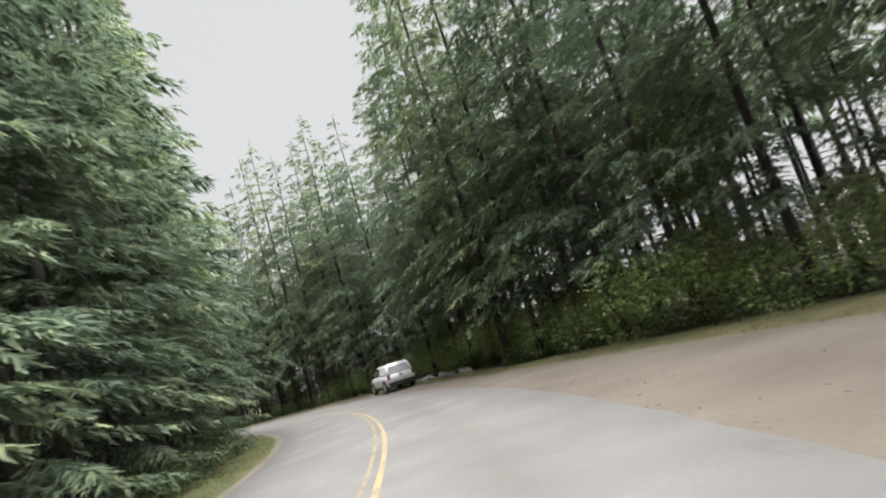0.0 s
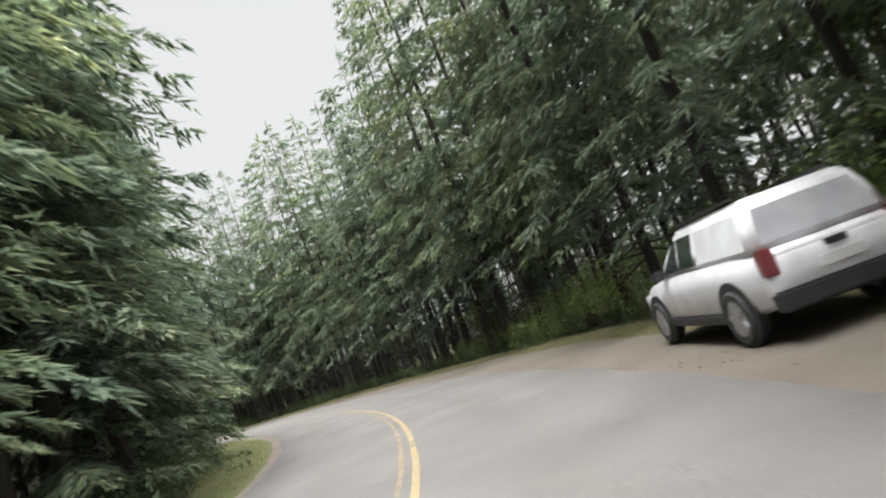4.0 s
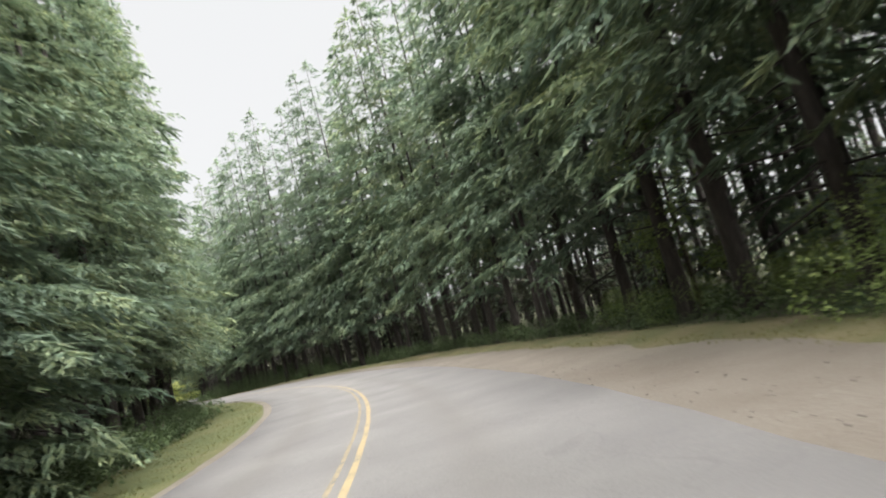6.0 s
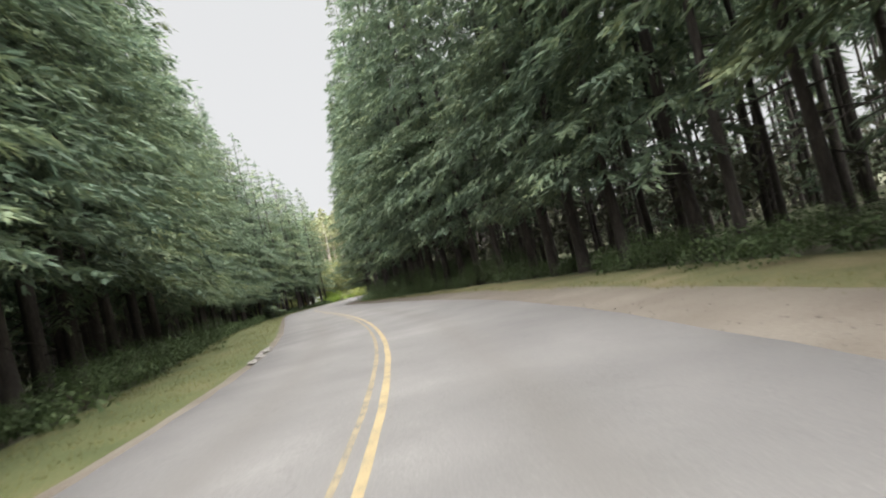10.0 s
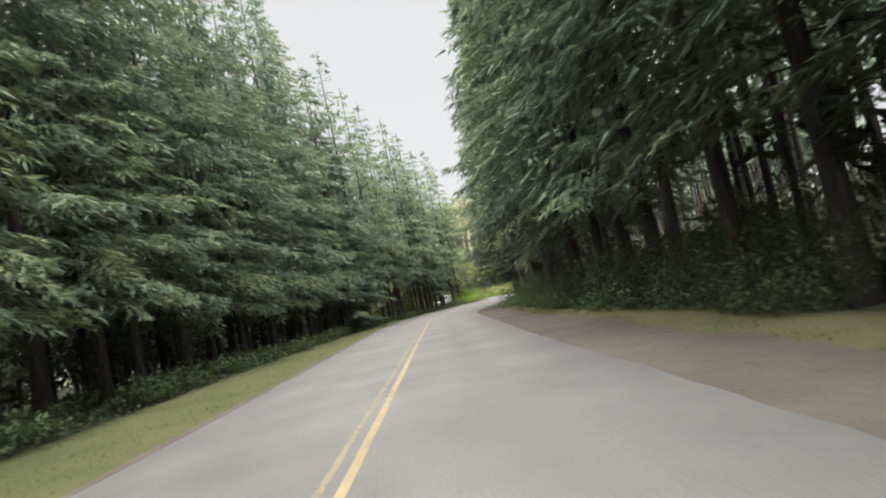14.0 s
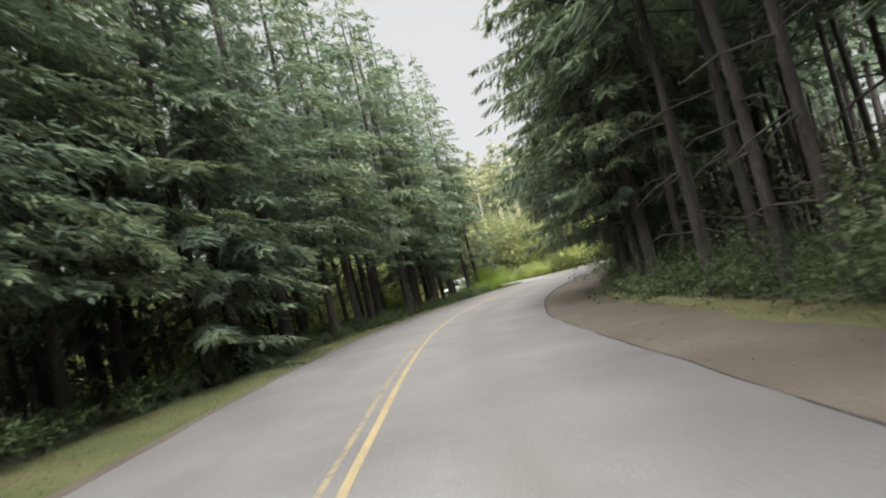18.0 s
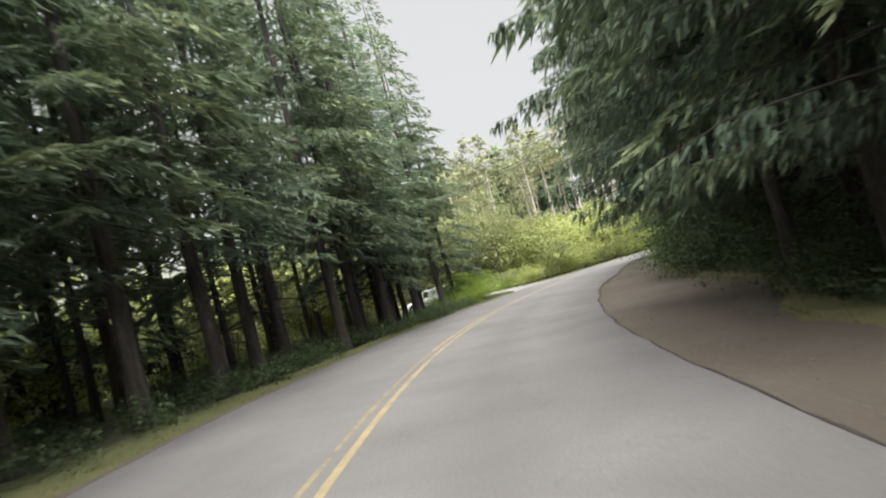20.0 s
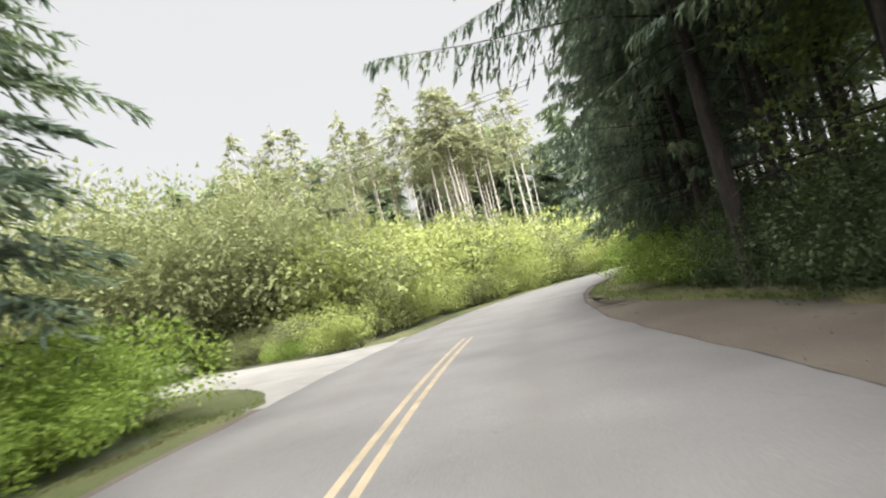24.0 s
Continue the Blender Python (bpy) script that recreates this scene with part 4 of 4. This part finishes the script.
# inner thickets, their dark colour standing in for shade between the trunks
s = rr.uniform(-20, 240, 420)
undergrowth("thicket", on_road(s, wood_edge(s) + rr.uniform(4, 38, 420)), 93, SHADE, "shrubs under the spruces, coloured dark for the wood's shade", 2.4, 2.6, 170, 0.36)
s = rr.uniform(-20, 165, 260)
undergrowth("thicket", on_road(s, -left_verge(s) - rr.uniform(6, 30, 260)), 94, SHADE, "shrubs under the spruces, coloured dark for the wood's shade", 2.4, 2.6, 170, 0.36)
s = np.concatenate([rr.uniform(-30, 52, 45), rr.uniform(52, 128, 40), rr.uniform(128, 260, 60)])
undergrowth("far_thicket", on_road(s, wood_edge(s) + rr.uniform(30, 44, 145)), 95, SHADE, "young growth deep in the wood, coloured dark for its shade", 6.0, 4.6, 520, 0.38)
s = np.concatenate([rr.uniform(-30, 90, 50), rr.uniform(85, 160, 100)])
undergrowth("far_thicket", on_road(s, -left_verge(s) - rr.uniform(26, 44, 150)), 96, SHADE, "young growth deep in the wood, coloured dark for its shade", 6.0, 4.6, 520, 0.38)


def tufts(name, s0, s1, n, seed, dfun, label, h=(0.03, 0.09), blades=GRASS):
    r = np.random.default_rng(seed)
    s = r.uniform(s0, s1, n)
    p = on_road(s, dfun(s, r.uniform(0, 1, n)), 0.0)
    ln = r.uniform(*h, n)
    way = unit(np.stack([r.normal(0, 0.5, n), r.normal(0, 0.5, n), np.ones(n)], -1))
    side = unit(np.cross(way, r.normal(size=(n, 3))))
    v, f = sprays(p, p + way * ln[:, None], ln * 0.14, side)
    return tagged(new(name, mesh_of(name, v, f, [blades])), label, "grass", kind="stuff")


tufts("grass", 0, 186, 38000, 101, lambda s, u: -3.65 - (left_verge(s) - 3.3) * u ** 0.8, "grass blades on the verge")
tufts("grass", 0, 215, 38000, 102, lambda s, u: gravel_edge(s) + (wood_edge(s) + 0.3 - gravel_edge(s)) * u ** 0.7, "grass blades on the verge")

tufts("grass", 187, 210, 7000, 104, lambda s, u: gravel_edge(s) - 0.1 + (wood_edge(s) + 0.2 - gravel_edge(s)) * u, "green grass blades on the bend's verge", (0.04, 0.12), GREEN_GRASS)
tufts("grass", 185, 191, 4200, 103, lambda s, u: -corner(s) - 0.1 - 2.4 * u, "grass blades on the corner of the side road", (0.03, 0.09), GREEN_GRASS)

# loose stones on the shoulder
r = np.random.default_rng(111)
n = 2600
ps = r.uniform(0, 215, n)
pd = right_edge(ps) - 0.1 + np.abs(r.normal(0, 0.9, n))
c = on_road(ps, pd, -0.01)
k = r.uniform(0.006, 0.02, n)[:, None, None]
octa = np.array([(1, 0, 0), (0, 1, 0), (-1, 0, 0), (0, -1, 0), (0, 0, 0.7), (0, 0, -0.7)])
v = (c[:, None] + k * octa * r.uniform(0.6, 1.3, (n, 6, 1))).reshape(-1, 3)
tri = np.array([(0, 1, 4), (1, 2, 4), (2, 3, 4), (3, 0, 4), (1, 0, 5), (2, 1, 5), (3, 2, 5), (0, 3, 5)])
f = (np.arange(n)[:, None, None] * 6 + tri).reshape(-1, 3)
STONE = material("loose_stone", [(0.3, (0.07, 0.062, 0.053)), (0.7, (0.15, 0.138, 0.12))], 4, 40, 0.9, 0.2, spread=0.5)
tagged(new("loose_stones", mesh_of("loose_stones", v, f, [STONE])), "small loose stones along the broken asphalt edge", "gravel", kind="stuff")

# fallen twigs
r = np.random.default_rng(121)
bits = []
for _ in range(110):
    ps, u = r.uniform(108, 205), r.uniform(0.1, 1.1)
    p = on_road(ps, float(right_edge(ps)) + u * float(gravel_edge(ps) - right_edge(ps)), 0.0)
    a, ln = r.uniform(0, 6.28), r.uniform(0.03, 0.13)
    q = np.array([math.cos(a), math.sin(a), 0]) * ln
    bits.append(tube([p - q, p + (0, 0, 0.015), p + q], [0.005, 0.004, 0.002], 4))
v, f = join(bits)
tagged(new("fallen_twigs", mesh_of("fallen_twigs", v, f, [TWIG])), "small dry twigs fallen on the needle-covered shoulder", "twigs", kind="stuff")


# ---- vehicles ----
def paint(name, colour, rough=0.35, metal=0.0, coat=0.5):
    m = bpy.data.materials.new(name)
    m.use_nodes = True
    nt = m.node_tree
    b = nt.nodes["Principled BSDF"]
    b.inputs["Roughness"].default_value, b.inputs["Metallic"].default_value, b.inputs["Coat Weight"].default_value = rough, metal, coat
    co, n = nt.nodes.new("ShaderNodeTexCoord"), nt.nodes.new("ShaderNodeTexNoise")
    n.inputs["Scale"].default_value, n.inputs["Detail"].default_value = 3.0, 8.0
    nt.links.new(co.outputs["Object"], n.inputs["Vector"])
    nt.links.new(ramp(nt, n.outputs["Fac"], [(0.35, [c * 0.82 for c in colour]), (0.65, colour)]), b.inputs["Base Color"])
    return m


SILVER = paint("silver_paint", (0.66, 0.66, 0.68), 0.3, 0.15)
WHITE = paint("white_paint", (0.8, 0.8, 0.79), 0.35)
RUBBER = paint("tyre_rubber", (0.03, 0.03, 0.03), 0.85, 0, 0)
ALLOY = paint("wheel_alloy", (0.45, 0.45, 0.46), 0.35, 0.8, 0)
DARK_TRIM = paint("dark_plastic", (0.024, 0.024, 0.026), 0.6, 0, 0)
CAR_GLASS = paint("tinted_car_glass", (0.02, 0.025, 0.028), 0.04, 0, 1.0)
RED_LAMP = paint("red_lamp_lens", (0.2, 0.05, 0.05), 0.3)
CLEAR_LAMP = paint("clear_lamp_lens", (0.7, 0.7, 0.72), 0.1)
# side and rear panes: the sky's reflection is painted in as a pale base
SKY_SIDE_GLASS = paint("sky_painted_side_glass", (0.8, 0.82, 0.83), 0.1, 0, 1.0)
SKY_REAR_GLASS = paint("sky_painted_rear_glass", (0.42, 0.43, 0.45), 0.1, 0, 1.0)
PLATE = paint("plate_white", (0.6, 0.6, 0.6), 0.5)


def slab(points, thick):
    """A thin panel from four corners, thick along its outward normal."""
    bm = bmesh.new()
    c = [Vector(p) for p in points]
    n = (c[1] - c[0]).cross(c[3] - c[0]).normalized() * thick
    lo, hi = [bm.verts.new(p) for p in c], [bm.verts.new(p + n) for p in c]
    bm.faces.new(lo[::-1]), bm.faces.new(hi)
    for i in range(4):
        bm.faces.new((lo[i], lo[(i + 1) % 4], hi[(i + 1) % 4], hi[i]))
    bmesh.ops.recalc_face_normals(bm, faces=bm.faces)
    return bm


def block(x0, x1, y0, y1, z0, z1, bevel=0.03):
    bm = bmesh.new()
    bmesh.ops.create_cube(bm, size=1, matrix=Matrix.LocRotScale(((x0 + x1) / 2, (y0 + y1) / 2, (z0 + z1) / 2), None, (x1 - x0, y1 - y0, z1 - z0)))
    if bevel:
        bmesh.ops.bevel(bm, geom=bm.edges, offset=bevel, segments=2, affect="EDGES")
    return bm


def loft(rings, soft_edge=0.0):
    bm = bmesh.new()
    rows = [[bm.verts.new(p) for p in ring] for ring in rings]
    for a, b in zip(rows, rows[1:]):
        for i in range(len(a)):
            j = (i + 1) % len(a)
            bm.faces.new((a[i], a[j], b[j], b[i]))
    bm.faces.new(rows[0][::-1]), bm.faces.new(rows[-1])
    bmesh.ops.recalc_face_normals(bm, faces=bm.faces)
    if soft_edge:
        sharp = [e for e in bm.edges if e.calc_face_angle(0) > 0.35]
        bmesh.ops.bevel(bm, geom=sharp, offset=soft_edge, segments=3, affect="EDGES")
        for f in bm.faces:
            f.smooth = True
    return bm


def wheel(parent, x, y, r=0.36, w=0.24):
    side = 1 if x > 0 else -1
    prof = [(0.24, -w / 2), (r - 0.04, -w / 2), (r, -w / 2 + 0.05), (r, w / 2 - 0.05), (r - 0.04, w / 2), (0.24, w / 2)]
    bm = bmesh.new()
    n = 28
    rows = [[bm.verts.new((x + o * side, y + q * math.cos(6.2832 * i / n), r + q * math.sin(6.2832 * i / n))) for q, o in prof] for i in range(n)]
    for i in range(n):
        for j in range(len(prof)):
            k = (j + 1) % len(prof)
            bm.faces.new((rows[i][j], rows[(i + 1) % n][j], rows[(i + 1) % n][k], rows[i][k]))
    bmesh.ops.recalc_face_normals(bm, faces=bm.faces)
    tyre = part("wheel", bm, RUBBER, parent)
    bm = bmesh.new()
    bmesh.ops.create_cone(bm, cap_ends=True, segments=24, radius1=0.245, radius2=0.245, depth=0.10, matrix=Matrix.Translation((x + side * 0.05, y, r)) @ Matrix.Rotation(math.pi / 2, 4, "Y"))
    for i in range(5):
        a = 6.2832 * i / 5
        bmesh.ops.create_cube(bm, size=1, matrix=Matrix.Translation((x + side * 0.105, y + 0.12 * math.cos(a), r + 0.12 * math.sin(a))) @ Matrix.Rotation(a, 4, "X") @ Matrix.Diagonal((0.02, 0.22, 0.06, 1)))
    part("rim", bm, ALLOY, tyre, "five-spoke alloy rim")


def car(name, body_paint, label):
    """An estate-bodied off-roader, nose to +y, wheels on z = 0."""
    root = tagged(new(name), label, "car")
    def ring(y, zb, zt, hw, tuck):
        return [(-hw * 0.9, y, zb), (-hw, y, zb + 0.1), (-hw, y, zb + (zt - zb) * 0.6), (-hw + tuck, y, zt), (hw - tuck, y, zt), (hw, y, zb + (zt - zb) * 0.6), (hw, y, zb + 0.1), (hw * 0.9, y, zb)]
    part("body", loft([ring(*a) for a in [(-2.28, 0.52, 0.98, 0.82, 0.06), (-2.2, 0.42, 1.06, 0.90, 0.05), (-1.6, 0.33, 1.08, 0.93, 0.04), (0.0, 0.31, 1.07, 0.93, 0.04), (0.95, 0.31, 1.05, 0.93, 0.06), (1.7, 0.36, 0.98, 0.91, 0.1), (2.12, 0.42, 0.90, 0.84, 0.12), (2.28, 0.5, 0.78, 0.72, 0.1)]], 0.03), body_paint, root)
    lo, hi = [(-0.87, -2.16), (0.87, -2.16), (0.87, 0.98), (-0.87, 0.98)], [(-0.70, -1.98), (0.70, -1.98), (0.70, 0.12), (-0.70, 0.12)]
    cabin = loft([[(x, y, 1.05) for x, y in lo], [(x * 0.6 + X * 0.4, y * 0.6 + Y * 0.4, 1.35) for (x, y), (X, Y) in zip(lo, hi)], [(x, y, 1.68) for x, y in hi], [(x * 0.92, y * 0.95, 1.73) for x, y in hi]], 0.04)
    part("cabin", cabin, body_paint, root)
    def wall_point(side, y, up):
        u = (up - 1.05) / 0.63
        return (side * (0.87 - 0.17 * u) + side * 0.004, y, up)
    for side in (-1, 1):
        for y0, y1, Y0, Y1 in ((-1.98, -0.62, -1.86, -0.62), (-0.5, 0.04, -0.5, 0.04), (0.1, 0.72, 0.1, 0.18)):
            q = [wall_point(side, y0, 1.13), wall_point(side, y1, 1.13), wall_point(side, Y1, 1.58), wall_point(side, Y0, 1.58)]
            part("side_window", slab(q if side > 0 else q[::-1], 0.012), SKY_SIDE_GLASS if y0 < -1 else CAR_GLASS, root, "side glass with the sky's reflection put in as pale colour" if y0 < -1 else "")
        part("wing_mirror", block(side * 0.98 - 0.1, side * 0.98 + 0.1, 0.62, 0.76, 1.06, 1.22), DARK_TRIM, root)
        part("roof_rail", block(side * 0.62 - 0.02, side * 0.62 + 0.02, -1.8, 0.0, 1.76, 1.80, 0.01), DARK_TRIM, root)
        part("tail_lamp", block(side * 0.80 - 0.09, side * 0.80 + 0.09, -2.30, -2.16, 0.78, 1.10, 0.02), RED_LAMP, root, "red tail lamp")
        part("headlamp", block(side * 0.66 - 0.15, side * 0.66 + 0.15, 2.08, 2.26, 0.68, 0.84, 0.03), CLEAR_LAMP, root)
        part("sill", block(side * 0.93 - 0.03, side * 0.93 + 0.03, -1.0, 1.0, 0.28, 0.42, 0.02), DARK_TRIM, root)
        for y in (-1.38, 1.38):
            wheel(root, side * 0.86, y)
            arch = bmesh.new()
            bmesh.ops.create_cone(arch, cap_ends=True, segments=28, radius1=0.43, radius2=0.43, depth=0.05, matrix=Matrix.Translation((side * 0.915, y, 0.40)) @ Matrix.Rotation(math.pi / 2, 4, "Y"))
            part("wheel_arch", arch, DARK_TRIM, root)
    part("rear_window", slab([(-0.74, -2.135, 1.14), (0.74, -2.135, 1.14), (0.62, -2.02, 1.57), (-0.62, -2.02, 1.57)], 0.012), SKY_REAR_GLASS, root)
    part("windscreen", slab([(0.78, 0.90, 1.12), (-0.78, 0.90, 1.12), (-0.62, 0.22, 1.62), (0.62, 0.22, 1.62)], 0.012), CAR_GLASS, root)
    part("rear_bumper", block(-0.88, 0.88, -2.38, -2.16, 0.36, 0.6), DARK_TRIM, root)
    part("front_bumper", block(-0.80, 0.80, 2.14, 2.34, 0.36, 0.58), DARK_TRIM, root)
    part("grille", block(-0.42, 0.42, 2.2, 2.285, 0.62, 0.78, 0.01), DARK_TRIM, root)
    part("number_plate", block(-0.26, 0.26, -2.305, -2.27, 0.70, 0.82, 0.005), PLATE, root, "plain white plate")
    part("tailgate_handle", block(-0.13, 0.13, -2.305, -2.26, 0.90, 0.98, 0.01), DARK_TRIM, root, "dark recessed tailgate handle")
    return root


suv = car("parked_car", SILVER, "silver-white off-road car parked on the gravel shoulder")
suv.matrix_basis = pose(-3.98, 41.2, -0.42, 0, 0, 24) @ Matrix.Scale(1.06, 4)
van = car("parked_car", WHITE, "white car parked behind the bushes off the side road")
p = on_road(190.0, -11.6)
van.matrix_basis = pose(p[0], p[1], p[2] - 0.05, 0, 0, 120)


# ---- small things by the road ----
LOG = material("pale_stone", [(0.3, (0.13, 0.125, 0.118)), (0.5, (0.23, 0.225, 0.215)), (0.7, (0.34, 0.332, 0.32))], 2, 18, 0.9, 0.6, (1, 1, 3))
RAIL = material("yellow_rail_paint", [(0.3, (0.5, 0.3, 0.03)), (0.6, (0.75, 0.48, 0.04))], 3, 30, 0.6, 0.1)
WOOD_POLE = material("pole_wood", [(0.3, (0.16, 0.13, 0.10)), (0.5, (0.27, 0.23, 0.19)), (0.7, (0.36, 0.32, 0.27))], 2, 20, 0.9, 0.4, (4, 4, 0.4))
CABLE = material("cable", [(0.4, (0.03, 0.03, 0.03)), (0.6, (0.06, 0.06, 0.06))], 5, 50, 0.7, 0.0)
def boulder(seed, size):
    r = np.random.default_rng(seed)
    bm = bmesh.new()
    bmesh.ops.create_icosphere(bm, subdivisions=3, radius=1)
    for v in bm.verts:
        n = noise.noise(v.co * 1.3 + Vector((seed, 0, 0))) * 0.45 + noise.noise(v.co * 3.5 + Vector((0, seed, 0))) * 0.14
        v.co = v.co * (1 + n)
        v.co = Vector((v.co.x * size, v.co.y * size * 0.75, max(v.co.z, -0.5) * size * 0.6))
    ob = part("boulder", bm, LOG)
    return tagged(ob, "pale grey boulder on the grass beside the shoulder", "rock", "boulders")


for i, s in enumerate((26.6, 27.6, 28.8, 29.9, 31.2, 32.3, 33.6, 34.7)):
    p = on_road(s, float(wood_edge(s)) - 0.35 + 0.2 * math.sin(i * 2.1), 0.1)
    boulder(i + 3, 0.33 + 0.09 * math.sin(i * 1.7)).matrix_basis = pose(p[0], p[1], p[2], 0, 0, i * 47)
CHUNK = material("broken_asphalt", [(0.3, (0.09, 0.083, 0.075)), (0.5, (0.15, 0.14, 0.128)), (0.7, (0.22, 0.208, 0.19))], 6, 40, 0.95, 0.6)
for i, (s, d, size) in enumerate(((88.6, -3.34, 0.16), (89.3, -3.42, 0.12), (90.1, -3.36, 0.2), (90.9, -3.46, 0.13), (91.7, -3.4, 0.22), (92.3, -3.3, 0.1), (93.2, -3.45, 0.15))):
    p = on_road(s, d, 0.015)
    ob = boulder(i + 30, size)
    ob.name = ob.data.name = "asphalt_chunk"
    ob.data.materials[0] = CHUNK
    tagged(ob, "pale chunk broken off the asphalt edge", "rubble", "broken asphalt")
    ob.matrix_basis = pose(p[0], p[1], p[2], 0, 0, i * 61) @ Matrix.Diagonal((1, 1, 0.5, 1))
gate = tagged(new("barrier_rail"), "yellow painted metal barrier rail among the bushes", "barrier")
for z in (0.42, 0.86):
    v, f = tube([(-1.1, 0, z), (0, 0, z), (1.1, 0, z)], [0.045] * 3, 10)
    child("rail", mesh_of("rail", v, f, [RAIL], smooth=True), gate)
for x in (-1.05, -0.35, 0.35, 1.05):
    v, f = tube([(x, 0, -0.2), (x, 0, 0.4), (x, 0, 0.9)], [0.04] * 3, 10)
    child("post", mesh_of("post", v, f, [RAIL], smooth=True), gate)
gate.matrix_basis = pose(-149.3, 101.4, -0.42, 0, 0, 94)
pole = tagged(new("utility_pole"), "tall wooden utility pole with a cross-arm", "pole")
v, f = tube([(0, 0, -1), (0, 0, 11), (0, 0, 23)], [0.3, 0.26, 0.2], 12)
child("mast", mesh_of("mast", v, f, [WOOD_POLE], smooth=True), pole)
v, f = tube([(-1.2, 0, 21.6), (0, 0, 21.6), (1.2, 0, 21.6)], [0.09] * 3, 6)
child("cross_arm", mesh_of("cross_arm", v, f, [WOOD_POLE]), pole)
for x in (-1.1, -0.4, 0.4, 1.1):
    v, f = tube([(x, 0, 21.6), (x, 0, 21.75), (x, 0, 21.9)], [0.05, 0.07, 0.04], 8)
    child("insulator", mesh_of("insulator", v, f, [CAR_GLASS]), pole)
pole.matrix_basis = pose(-209, 157.6, -1.0, 0, 0, 40)
for a, b in (((-212.4, 129.3, 20.4), (-193.4, 162.1, 26.6)), ((-212.5, 128.8, 18.0), (-193.9, 161.5, 23.7))):
    for up in (0.0, 0.7):
        a_, b_ = np.array(a) + (0, 0, up), np.array(b) + (0, 0, up)
        u = np.linspace(-0.5, 1.3, 24)
        pts = a_ + (b_ - a_) * u[:, None] - np.array([0, 0, 1.0]) * (0.8 * (0.81 - (u - 0.4) ** 2))[:, None] * 0.6
        v, f = tube(pts, [0.045] * 24, 5)
        tagged(new("overhead_cable", mesh_of("overhead_cable", v, f, [CABLE])), "dark overhead cable strung past the pines", "cable", "overhead cables")
